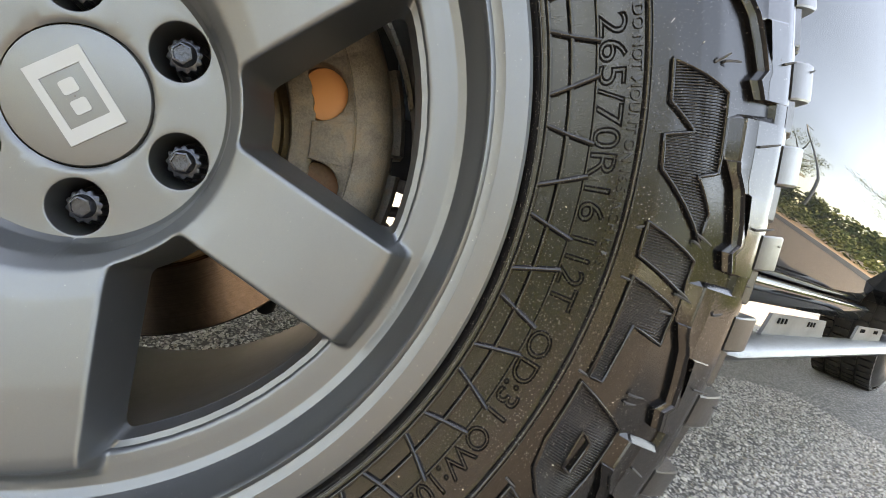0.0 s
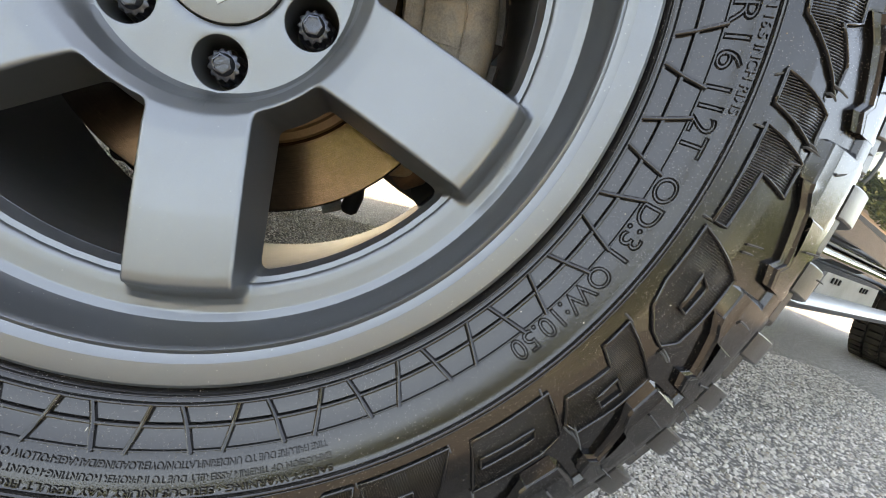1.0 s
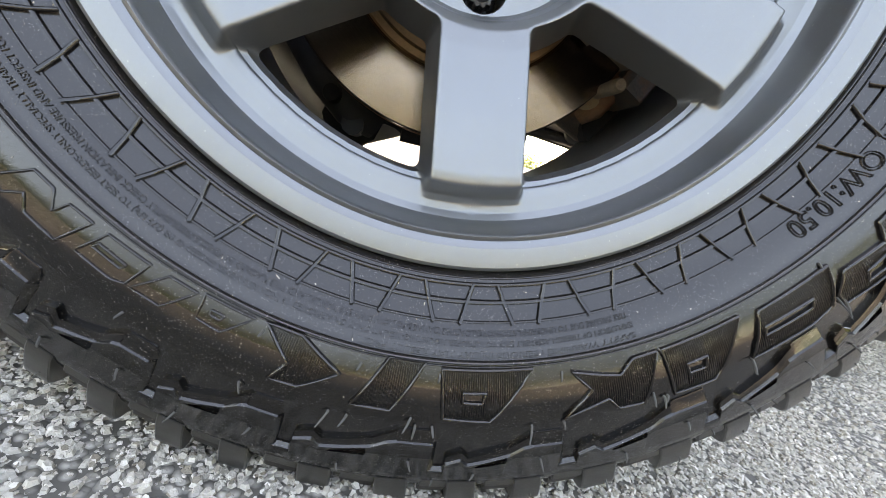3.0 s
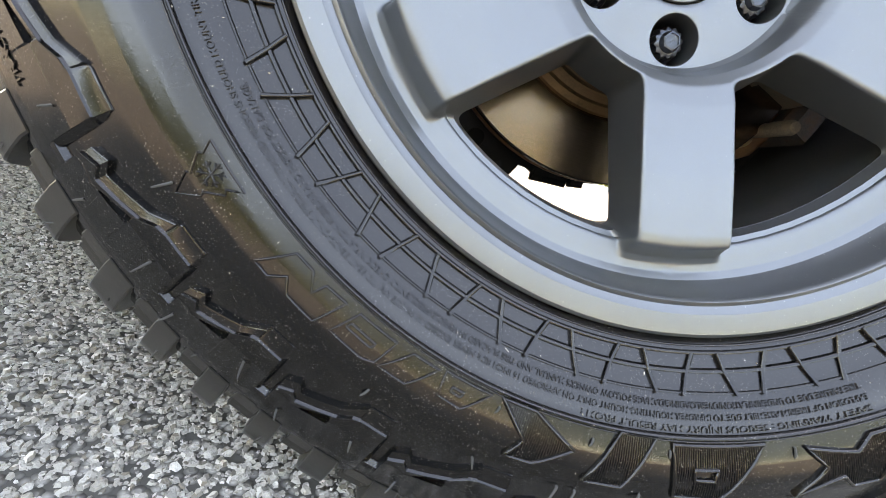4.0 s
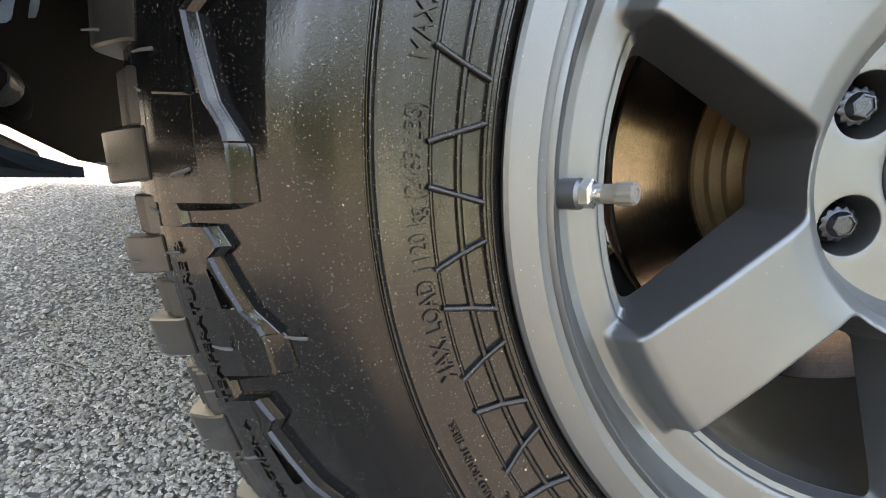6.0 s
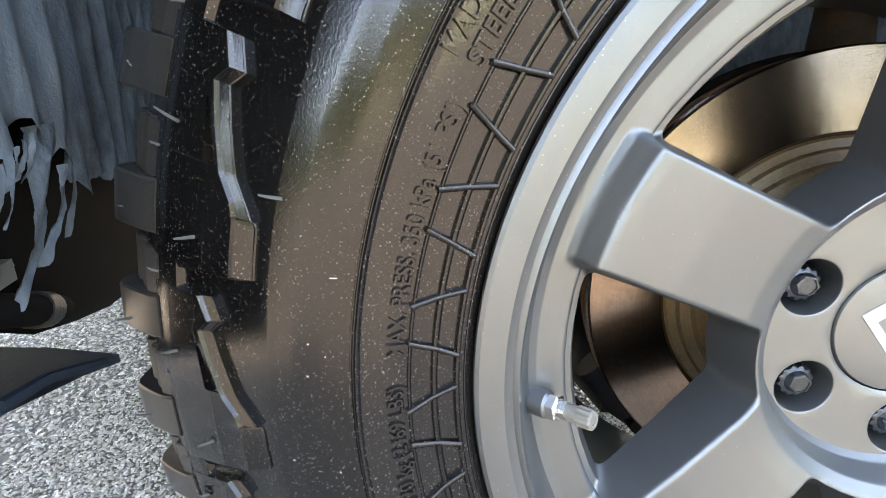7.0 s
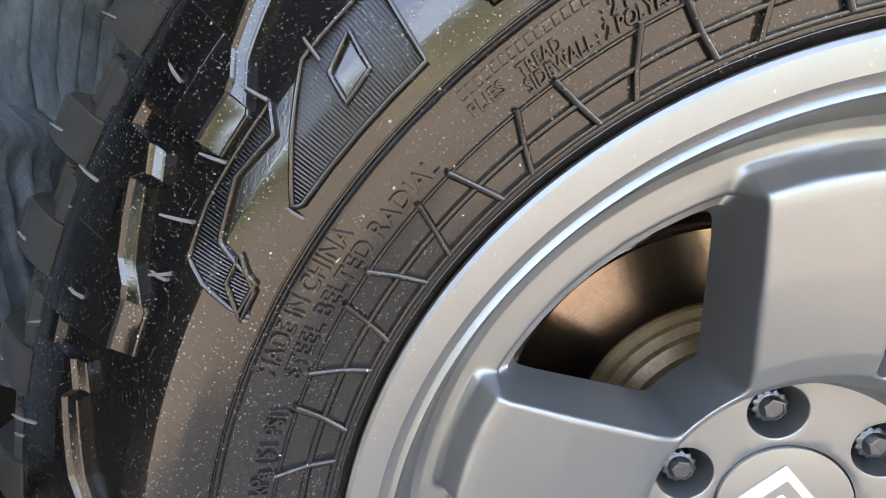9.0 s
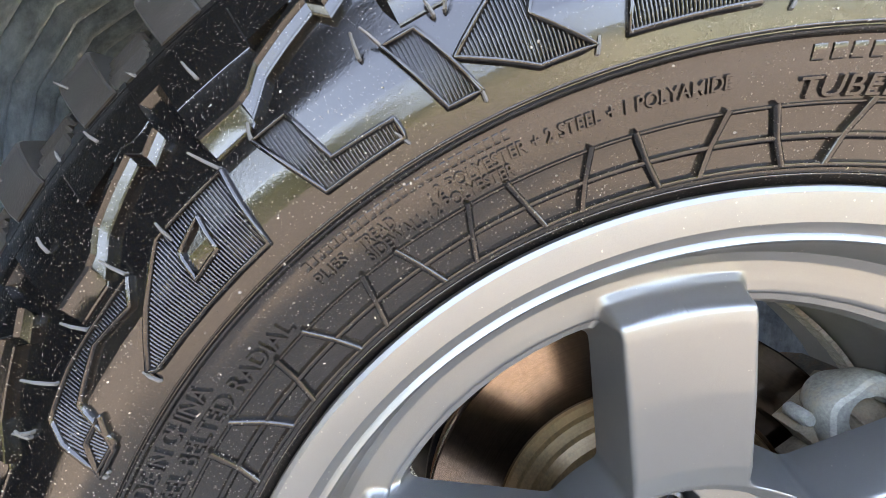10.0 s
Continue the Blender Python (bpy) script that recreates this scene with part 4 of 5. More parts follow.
# ---- brake and hub behind the wheel ----
def brake():
    br = new("brake_assembly")
    br.matrix_world = pose(0, 0, HUB, CAMBER, 0, 0)
    tagged(br, "worn ventilated brake disc with cast calliper and rusty hub", "brake")
    disc = revolve([(0.0985, 0.0545), (0.0995, 0.0530), (0.1010, 0.0520), (0.147, 0.0520), (0.1482, 0.0530), (0.1482, 0.0605), (0.147, 0.0612), (0.110, 0.0612)], "brake_disc", DISC, br, "shiny worn disc face with turning marks", 160, 30)
    revolve([(0.1482, 0.0605), (0.147, 0.0612), (0.140, 0.0612), (0.140, 0.0690), (0.147, 0.0690), (0.1482, 0.070), (0.1482, 0.0765), (0.147, 0.0780), (0.08, 0.0780)], "inner_disc", RUST, disc, "", 120, 30)
    revolve([(0.030, 0.0270), (0.0715, 0.0275), (0.0745, 0.0300), (0.0765, 0.0400), (0.0830, 0.0440), (0.0845, 0.0470), (0.0905, 0.0490), (0.0920, 0.0520), (0.0970, 0.0530), (0.0985, 0.0548)], "hat", HATM, disc, "stepped brown disc hat", 96, 30)
    s = Soup()
    for k in range(44):
        a = 360 * k / 44
        s.tube([polar(a, 0.112, 0.0650), polar(a + 1.0, 0.1465, 0.0650)], 0.0032, 5)
    s.make("cooling_vane", RUST, disc, "", 30, False)

    # calliper: a cast bridge whose outer plate has two scalloped piston holes
    def inner(b):
        hole = max(1 - ((b - 22.0) / 8.6) ** 2, 1 - ((b + 6.5) / 8.2) ** 2, 0.0) ** 0.4
        return 0.1135 + 0.0240 * hole
    bs = sorted(set(np.linspace(-22, 47, 53).round(3)) | set(float(c + d) for c, w in ((22.0, 8.6), (-6.5, 8.2)) for d in (-w, -w * 0.99, -w * 0.96, -w * 0.9, -w * 0.8, w * 0.8, w * 0.9, w * 0.96, w * 0.99, w)))
    s = Soup()
    rows = []
    for b in bs:
        ri = inner(b)
        e = max(0.0, (b - 39) / 9, (-12 - b) / 10)      # rounding towards both ends
        dr, dy = -0.016 * e ** 2, 0.009 * e ** 2
        lump = 0.0008 * math.sin(b * 0.9) + 0.0005 * math.sin(b * 2.3 + 1)
        sec = [(ri, 0.046), (ri, 0.0255), (ri + 0.0012, 0.0238), (max(ri + 0.0022, 0.1392), 0.0222 + lump), (0.1402, 0.0218 + lump), (0.1406, 0.0208 + lump), (0.1412, 0.0208 + lump), (0.1418, 0.0220 + lump),
               (0.150, 0.0215 + lump), (0.1575, 0.0238), (0.1625, 0.0290), (0.1655, 0.0370), (0.1660, 0.0480)]
        rows.append([polar(b, ri + (r + dr * (r > 0.145) - ri), y + dy) for r, y in sec])
    s.grid(rows)
    m = len(rows[0])
    n = len(s.v)
    s.f.append(tuple(range(m)))
    s.f.append(tuple(n - m + j for j in range(m))[::-1])
    cal = s.make("calliper", IRON, br, "grey-brown cast brake calliper with a fine parting line", 55)
    # its bridge over the disc; the notched sides' shade is put into dark iron
    s = Soup()
    for b0, b1, ro in ((-26, -9, 0.1790), (-9, 2.8, 0.1745), (3.6, 7.0, 0.1672), (7.6, 27, 0.1745), (27.5, 42, 0.1670)):
        sec = [(0.160, 0.044), (ro - 0.003, 0.044), (ro, 0.048), (ro, 0.090), (ro - 0.006, 0.104), (0.120, 0.106), (0.106, 0.100), (0.106, 0.084), (0.154, 0.082), (0.154, 0.050)]
        rows = [[polar(b, r, y) for r, y in sec] for b in np.linspace(b0, b1, max(3, int((b1 - b0) / 3)))]
        st = len(s.v)
        s.grid(rows, close_v=True)
        s.f.append(tuple(st + j for j in range(len(sec))))
        s.f.append(tuple(len(s.v) - len(sec) + j for j in range(len(sec)))[::-1])
    s.make("bridge", IRONDARK, cal, "notched calliper bridge, its shade put into a dark colour", 40, False)
    # raised light end of the calliper round its upper hole
    s = Soup()
    rows = []
    for a in np.linspace(35, 235, 22):
        ca, sa = math.cos(radians(a)), math.sin(radians(a))
        ring = []
        w = 1.0 + 0.12 * math.sin(radians(a) * 2.0) + 0.05 * math.sin(radians(a) * 5.0)
        for rad, y in ((0.0125, 0.030), (0.0125, 0.0175), (0.0137, 0.0160), (0.0205 * w, 0.0160), (0.0228 * w, 0.0178), (0.0242 * w, 0.0240), (0.0225 * w, 0.0330), (0.0170, 0.046)):
            ring.append((0.1060 + rad * ca * 0.98, y, 0.0985 + rad * sa * 1.02))
        rows.append(ring)
    s.grid(rows)
    s.make("calliper_lug", PALE, cal, "pale grey curved calliper end", 35)
    s = Soup()
    s.tube([(0.106, 0.046, 0.0985), (0.106, 0.0285, 0.0985), (0.106, 0.0270, 0.0985)], [0.0140, 0.0138, 0.0122], 24)
    s.make("bore_plug", PALE, cal, "", 35)
    for a, mt, lab in ((22.0, ORANGE, "orange piston boot"), (-6.5, RUST, "rusty brown piston")):
        s = Soup()
        s.tube([polar(a, 0.1235, 0.049), polar(a, 0.1235, 0.0375), polar(a, 0.1235, 0.0350)], [0.0185, 0.0182, 0.0165], 28)
        s.make("piston_boot", mt, cal, lab, 40)
    # inner pad plate: a curved band in front of the hat
    s = Soup()
    rows = [[polar(b, r + 0.0006 * math.sin(b * 1.3) * (r > 0.114), y) for r, y in ((0.099, 0.046), (0.0992, 0.034), (0.101, 0.0315), (0.1130, 0.0300), (0.1148, 0.0310), (0.1150, 0.046))] for b in np.linspace(-26, 40, 40)]
    s.grid(rows)
    s.f.append(tuple(range(6)))
    s.f.append(tuple(len(s.v) - 6 + j for j in range(6))[::-1])
    s.make("pad_plate", IRON, cal, "grey-brown pad plate with a rusty edge", 35)
    for a0, r in ((-30, 0.150), (49, 0.1225)):
        s = Soup()
        s.tube([polar(a0, r, 0.024), polar(a0, r, 0.027), polar(a0, r, 0.045), polar(a0, r, 0.075)], [0.0040, 0.0056, 0.0056, 0.0045], 16) if a0 < 0 else s.tube([polar(a0, r, 0.026), polar(a0, r, 0.029), polar(a0, r, 0.042)], [0.0032, 0.0048, 0.0046], 14)
        s.make("slide_pin", PALE if a0 > 0 else IRON, cal, "", 35)
    # lower ears of the bracket
    s = Soup()
    s.tube([polar(-20, 0.112, 0.064), polar(-27, 0.119, 0.066), polar(-31, 0.132, 0.068), polar(-33, 0.147, 0.072), polar(-30, 0.156, 0.080)], [0.012, 0.013, 0.0125, 0.0105, 0.009], 14)
    s.make("bracket_ear", TAN, cal, "tan rusty calliper bracket ear", 60)
    s = Soup()
    s.tube([polar(-18, 0.150, 0.080), polar(-25, 0.156, 0.082), polar(-31, 0.158, 0.086), polar(-35, 0.157, 0.092)], [0.014, 0.0165, 0.0150, 0.011], 14)
    s.tube([polar(-25, 0.152, 0.070), polar(-25, 0.152, 0.060)], [0.0085, 0.008], 6)
    s.make("bracket_boss", RUST, cal, "rusty bracket boss with bolt", 50)
    # hand-sized black brackets behind the disc
    s = Soup()
    edge = [(-74, 0.150), (-78, 0.1490), (-78.4, 0.1545), (-83, 0.1540), (-83.4, 0.150), (-84.2, 0.150), (-84.6, 0.1555), (-90, 0.1550), (-97, 0.1570), (-97.5, 0.1500), (-100, 0.148), (-104, 0.1490), (-106, 0.153)]
    rows = [[polar(b, r, y) for r, y in ((0.10, 0.118), (re - 0.006, 0.118), (re, 0.122), (re, 0.130), (0.10, 0.132))] for b, re in edge]
    s.grid(rows)
    s.make("lower_shield", UNDER, br, "black plastic shield with a notched lower edge", 30)
    s = Soup()
    s.tube([polar(-107, 0.150, 0.125), polar(-116, 0.152, 0.115), polar(-128, 0.150, 0.105), polar(-142, 0.152, 0.110)], [0.019, 0.022, 0.020, 0.017], 12)
    s.tube([polar(-112, 0.166, 0.100), polar(-112, 0.166, 0.130)], 0.010, 12)
    s.make("black_arm", UNDER, br, "black bracket arm behind the disc", 50)
    s = Soup()
    s.tube([polar(-121.5, 0.158, 0.094), polar(-121.5, 0.158, 0.084)], [0.0085, 0.007], 16)
    s.make("bush", GAP, br, "black rubber bush", 35)
    s = Soup()
    s.tube([polar(-49, 0.140, 0.130), polar(-52, 0.152, 0.132), polar(-55.5, 0.161, 0.132), polar(-56.5, 0.164, 0.132)], [0.008, 0.0085, 0.0085, 0.005], 12)
    s.make("hose_end", UNDER, br, "black rounded hose end", 50)
    s = Soup()
    rows = [[polar(b, r, 0.134) for r in (0.145, 0.1505, 0.1600)] for b in (-57.5, -61, -64.5)]
    s.grid(rows)
    s.grid([[(x, y + 0.004, z) for x, y, z in r] for r in rows])
    s.make("shield_tab", PALE, br, "pale metal tab", 30)
    # dished splash shield behind the disc
    s = Soup()
    rows = [[polar(a, r, y) for a in np.linspace(66, 196, 60)] for r, y in ((0.075, 0.090), (0.143, 0.090), (0.151, 0.087), (0.152, 0.091), (0.142, 0.094), (0.075, 0.094))]
    s.grid(rows)
    s.make("splash_shield", UNDER, br, "thin dark splash shield", 30)
    # steering knuckle and hub carrier
    s = Soup()
    s.tube([(0, 0.085, 0), (0, 0.130, 0), (0, 0.160, 0)], [0.062, 0.060, 0.045], 24)
    s.tube([(0, 0.115, 0.0), (0.03, 0.13, 0.09), (0.035, 0.15, 0.20)], [0.03, 0.024, 0.018], 12)
    s.tube([(0, 0.115, 0.0), (0.0, 0.12, -0.10), (0.0, 0.125, -0.140)], [0.035, 0.026, 0.022], 12)
    s.tube([(0, 0.12, 0.0), (0.08, 0.12, -0.06), (0.135, 0.12, -0.085), (0.16, 0.125, -0.09)], [0.03, 0.02, 0.017, 0.02], 12)
    s.make("knuckle", IRONDARK, br, "rust-tinted cast steering knuckle", 50)
    s = Soup()
    s.tube([(0.16, 0.10, -0.09), (0.16, 0.145, -0.09)], [0.021, 0.019], 16)
    s.tube([(0.16, 0.145, -0.09), (0.17, 0.19, -0.09)], [0.013, 0.012], 12)
    s.make("ball_joint", UNDER, br, "black ball joint", 40)


def wheel_weights():
    """Stick-on balance weights in a row inside the rim."""
    s = Soup()
    for k in range(11):
        a = 20.5 + 3.7 * k
        p = []
        for aa in (a, a + 0.25, a + 3.3, a + 3.55):
            t = 0.0 if aa in (a, a + 3.55) else 0.0006
            p.append([polar(aa, 0.1842, 0.0780), polar(aa, 0.1818 - t, 0.0784), polar(aa, 0.1818 - t, 0.0900), polar(aa, 0.1842, 0.0904)])
        s = Soup()
        s.grid(p)
        s.make("wheel_weight", WEIGHT, wheel, "pale stick-on balance weight" if k == 0 else "", 30)


wheel_weights()


brake()


# ---- the truck round the wheel ----
truck = new("pickup_truck")
truck.matrix_world = pose(0, 0, 0, 0, 0, STEER)
tagged(truck, "dark grey pickup truck with side step on asphalt", "truck")
# truck axes: x to the rear, y to the far side, z up; the wheel's centre stands at x = y = 0
SIDE = 0.01
WID = 1.83


def slab(s, outline, y0, y1, bev=0.0):
    """A plate with a closed (x, z) outline from y0 to y1."""
    m = len(outline)
    s.add([(x, y0, z) for x, z in outline] + [(x, y1, z) for x, z in outline], [tuple(range(m)), tuple(range(2 * m - 1, m - 1, -1))] + [(i, (i + 1) % m, m + (i + 1) % m, m + i) for i in range(m)])


def truck_body():
    arch = [(0.49 * math.cos(radians(a)) + 0.0, 0.40 + 0.47 * math.sin(radians(a))) for a in np.linspace(-3, 183, 40)]
    for y0, y1 in ((SIDE, SIDE + 0.03), (WID - 0.03, WID)):
        s = Soup()
        slab(s, [(0.56, 0.41), (0.56, 1.02), (-0.80, 0.95), (-0.93, 0.62), (-0.93, 0.42), (-0.52, 0.40)] + arch[::-1], y0, y1)
        s.make("fender", PAINT, truck, "dark grey painted wing with wheel arch", 30)
    rows = []
    prof = [(-0.93, 0.60), (-0.90, 0.86), (-0.78, 0.97), (-0.3, 1.04), (0.30, 1.09), (0.56, 1.12)]
    for x, z in prof:
        rows.append([(x, SIDE, z - 0.06), (x, SIDE + 0.06, z), (x, WID / 2, z + 0.03), (x, WID - 0.06, z), (x, WID, z - 0.06)])
    s = Soup()
    s.grid(rows)
    s.make("hood", PAINT, truck, "dark grey bonnet", 40)
    # cab: tapered side walls with glass
    for y, q in ((SIDE, 1), (WID, -1)):
        s = Soup()
        rows = []
        for z, dy in ((0.385, 0.072), (0.388, 0.065), (0.42, 0.052), (0.46, 0.038), (0.52, 0.020), (0.60, 0.006), (0.68, 0.0), (0.695, 0.004), (0.80, 0.003), (0.95, 0.012), (1.12, 0.04)):
            rows.append([(x, y + q * dy, z) for x in np.linspace(0.565, 2.30, 12)])
        s.grid(rows)
        rows = [[(x, y + q * 0.09, z) for x in (0.565, 2.30)] for z in (0.385, 1.12)]
        s.grid(rows)
        s.make("door_panel", PAINT, truck, "glossy door skin mirroring the car park", 50)
        s = Soup()
        slab(s, [(0.62, 1.13), (2.25, 1.13), (2.15, 1.66), (1.20, 1.68)], y + q * 0.06, y + q * 0.09)
        s.make("side_window", GLASS, truck, "tinted side window")
    s = Soup()
    s.grid([[(x, y, z) for y in (SIDE + 0.08, WID - 0.08)] for x, z in ((0.56, 1.11), (1.15, 1.70), (1.3, 1.76), (2.1, 1.75), (2.24, 1.66), (2.30, 1.12))])
    s.make("cab_roof", PAINT, truck, "dark grey cab roof and pillars", 30)
    s = Soup()
    for y0, y1 in ((SIDE, SIDE + 0.05), (WID - 0.05, WID)):
        ar = [(3.00 + 0.47 * math.cos(radians(a)), 0.40 + 0.45 * math.sin(radians(a))) for a in np.linspace(0, 180, 24)]
        slab(s, [(3.56, 0.45), (4.15, 0.55), (4.15, 1.12), (2.32, 1.12), (2.32, 0.45)] + ar[::-1], y0, y1)
    s.box((4.10, SIDE, 0.6), (4.15, WID, 1.12))
    s.box((2.32, SIDE, 0.62), (4.12, WID, 0.66))
    s.make("cargo_bed", PAINT, truck, "dark grey cargo bed", 30)
    s = Soup()
    s.box((0.60, 0.16, 0.40), (2.36, WID - 0.16, 0.50))
    s.box((-0.75, 0.62, 0.40), (0.60, WID - 0.62, 0.72))
    for y in (0.50, 1.24):
        s.box((-0.80, y, 0.36), (4.0, y + 0.09, 0.48))
    s.make("underbody", UNDER, truck, "black underbody and frame rails", 30)
    # bumper with under-tray
    s = Soup()
    rows = []
    for x, z, in ((-0.62, 0.50), (-0.64, 0.42), (-0.76, 0.395), (-0.93, 0.41), (-1.00, 0.46), (-1.00, 0.60), (-0.92, 0.66)):
        rows.append([(x + 0.30 * (abs(y - 0.92) / 0.92) ** 3 * (x < -0.7), y, z + 0.015 * (abs(y - 0.92) / 0.92) ** 4) for y in np.linspace(0.02, WID - 0.02, 15)])
    s.grid(rows)
    s.make("front_bumper", UNDER, truck, "black plastic front bumper and lower lip", 35)
    s = Soup()
    s.tube([(-0.05, 0.55, 0.30), (-0.02, 0.30, 0.245), (0.0, 0.16, 0.215)], [0.035, 0.03, 0.035], 10)
    s.tube([(0.38, 0.58, 0.33), (0.16, 0.32, 0.255), (0.0, 0.16, 0.215)], [0.035, 0.03, 0.03], 10)
    s.tube([(0.20, 0.52, 0.262), (0.45, 0.51, 0.286), (0.80, 0.50, 0.318), (1.05, 0.50, 0.372)], [0.012, 0.012, 0.012, 0.016], 8)
    s.make("suspension_arm", UNDER, truck, "black lower suspension arms", 45)


ARCH = [(0.48, 0.33), (0.485, 0.42), (0.47, 0.53), (0.42, 0.67), (0.33, 0.79), (0.20, 0.855), (0.05, 0.875), (-0.15, 0.865), (-0.28, 0.815), (-0.355, 0.755), (-0.395, 0.690), (-0.412, 0.625), (-0.414, 0.590), (-0.414, 0.575), (-0.413, 0.565), (-0.412, 0.555), (-0.412, 0.540), (-0.412, 0.51), (-0.413, 0.48), (-0.414, 0.45)]


def wheel_liner():
    """Ribbed plastic liner of the wheel well; its front lower edge is rubbed through and torn to shreds."""
    path = []
    for p, q in zip(ARCH, ARCH[1:]):
        n = max(1, int(math.hypot(q[0] - p[0], q[1] - p[1]) / 0.012))
        path += [(p[0] + (q[0] - p[0]) * k / n, p[1] + (q[1] - p[1]) * k / n) for k in range(n)]
    path.append(ARCH[-1])
    ys = np.linspace(0.095, 0.66, 190)

    def depth(x, z, y):
        """How far the sheet swings away from the wheel."""
        if x > -0.2:
            return 0.0
        fade = min(1.0, (-0.2 - x) / 0.1)
        if z > 0.585:                  # fat rounded ribs above the cross beam
            return fade * 0.013 * (1 - abs(math.sin(math.pi * (y + 0.07 * (z - 0.6)) / 0.043)) ** 0.7)
        if z > 0.553:                  # cross beam
            return -0.013 * math.sin(math.pi * (z - 0.553) / 0.032) ** 0.6
        u = ((y + 0.10 * (z - 0.5)) / 0.031) % 1.0
        return 0.0036 * (1 - math.exp(-((u - 0.5) / 0.20) ** 2)) + 0.0014 * math.sin(y * 150 + z * 37) * math.sin(z * 55)
    rag_y = [0.09, 0.112, 0.125, 0.140, 0.152, 0.165, 0.174, 0.178, 0.190, 0.205, 0.212, 0.222, 0.243, 0.30, 0.36, 0.42, 0.66]
    rag_z = [0.400, 0.410, 0.424, 0.430, 0.440, 0.446, 0.452, 0.440, 0.434, 0.430, 0.418, 0.400, 0.412, 0.40, 0.42, 0.395, 0.41]
    s = Soup()
    rows = [[(x - depth(x, z, y) * 0.9, y, z + depth(x, z, y) * max(0, (z - 0.7)) * 2.5) for y in ys] for x, z in path]
    low = [float(np.interp(y, rag_y, rag_z)) + rng.uniform(-0.004, 0.004) for y in ys]
    for t in (0.4, 0.75, 1.0):
        rows.append([(-0.414 - depth(-0.414, 0.45, y) * (1 - 0.4 * t) + 0.004 * t * math.sin(y * 260) - 0.004 * t, y, 0.45 + (low[i] - 0.45) * t) for i, y in enumerate(ys)])
    s.grid(rows)
    s.make("wheel_liner", LINER, truck, "dusty blue-grey ribbed wheel-arch liner, torn at its lower edge", 50)
    # unseen black lip between liner and wing, added so the tyre mirrors dark there
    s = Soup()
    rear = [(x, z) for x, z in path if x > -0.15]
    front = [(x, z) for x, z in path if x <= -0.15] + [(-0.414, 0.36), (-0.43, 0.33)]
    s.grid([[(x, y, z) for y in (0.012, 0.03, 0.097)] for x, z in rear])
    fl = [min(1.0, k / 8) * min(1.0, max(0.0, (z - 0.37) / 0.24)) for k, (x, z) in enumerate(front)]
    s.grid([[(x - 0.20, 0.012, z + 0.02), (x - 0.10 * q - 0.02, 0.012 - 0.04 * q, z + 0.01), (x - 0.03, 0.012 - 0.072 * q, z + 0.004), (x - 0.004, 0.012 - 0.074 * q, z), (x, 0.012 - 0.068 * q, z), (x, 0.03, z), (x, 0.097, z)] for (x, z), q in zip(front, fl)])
    s.make("added_arch_lip", GAP, truck, "added black wheel-arch lip, unseen, mirrored dark in the tyre", 50)

    def shred(y0, z0, w, L, swing, k, x0=-0.414):
        s = Soup()
        rows = []
        f = min(1.0, w / 0.012)
        for t in np.linspace(0, 1, 22):
            ww = w * (1 - 0.80 * t ** 1.3) * (1 + 0.10 * math.sin(23 * t + k) + 0.10 * math.sin(61 * t + 2 * k))
            yc = y0 + w / 2 + swing * t ** 1.4 + f * 0.0016 * math.sin(11 * t + k)
            xc = x0 - 0.003 - 0.008 * t * t
            z = z0 - L * t
            rows.append([(xc + f * 0.0022 * math.sin(5 * t + k + q * 2.6) - f * 0.003 * abs(q), yc + q * ww / 2, z + f * 0.0012 * math.sin(29 * t + 2.1 * q + k)) for q in (-1, -0.6, -0.2, 0.2, 0.6, 1)])
        s.grid(rows)
        s.make("torn_strip", LINER, truck, "ragged torn plastic shred", 55, False)
    shred(0.176, 0.446, 0.026, 0.086, -0.044, 1.0)
    shred(0.190, 0.424, 0.010, 0.050, -0.026, 2.4, -0.412)
    shred(0.206, 0.424, 0.006, 0.044, -0.006, 3.1)
    for n, y in enumerate((0.116, 0.123, 0.129, 0.137, 0.144, 0.152, 0.159, 0.167)):
        shred(y, 0.424 + 0.38 * (y - 0.116), rng.uniform(0.0032, 0.0052), rng.uniform(0.020, 0.038), rng.uniform(-0.003, 0.003), 1.7 * n, -0.412)
    # near-black sheet for shaded clutter behind the tear; thin rail and bracket before it
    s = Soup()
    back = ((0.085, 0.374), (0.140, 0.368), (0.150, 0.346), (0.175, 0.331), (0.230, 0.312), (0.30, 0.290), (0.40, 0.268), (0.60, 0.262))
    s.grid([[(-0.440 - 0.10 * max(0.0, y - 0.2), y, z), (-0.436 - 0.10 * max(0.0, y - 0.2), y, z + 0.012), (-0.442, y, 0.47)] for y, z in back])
    s.make("liner_shade", GAP, truck, "near-black sheet for the shaded clutter behind the torn liner", 40)
    s = Soup()
    s.tube([(-0.430, 0.090, 0.397), (-0.430, 0.125, 0.389), (-0.432, 0.158, 0.379)], 0.0014, 6)
    s.make("thin_rail", PALE, truck, "pale thin metal rail", 40)
    s = Soup()
    slab(s, [(-0.4345, 0.372), (-0.4300, 0.372), (-0.4300, 0.383), (-0.4345, 0.383)], 0.134, 0.156)
    s.make("small_bracket", TRAYPALE, truck, "small dusty grey bracket", 30)


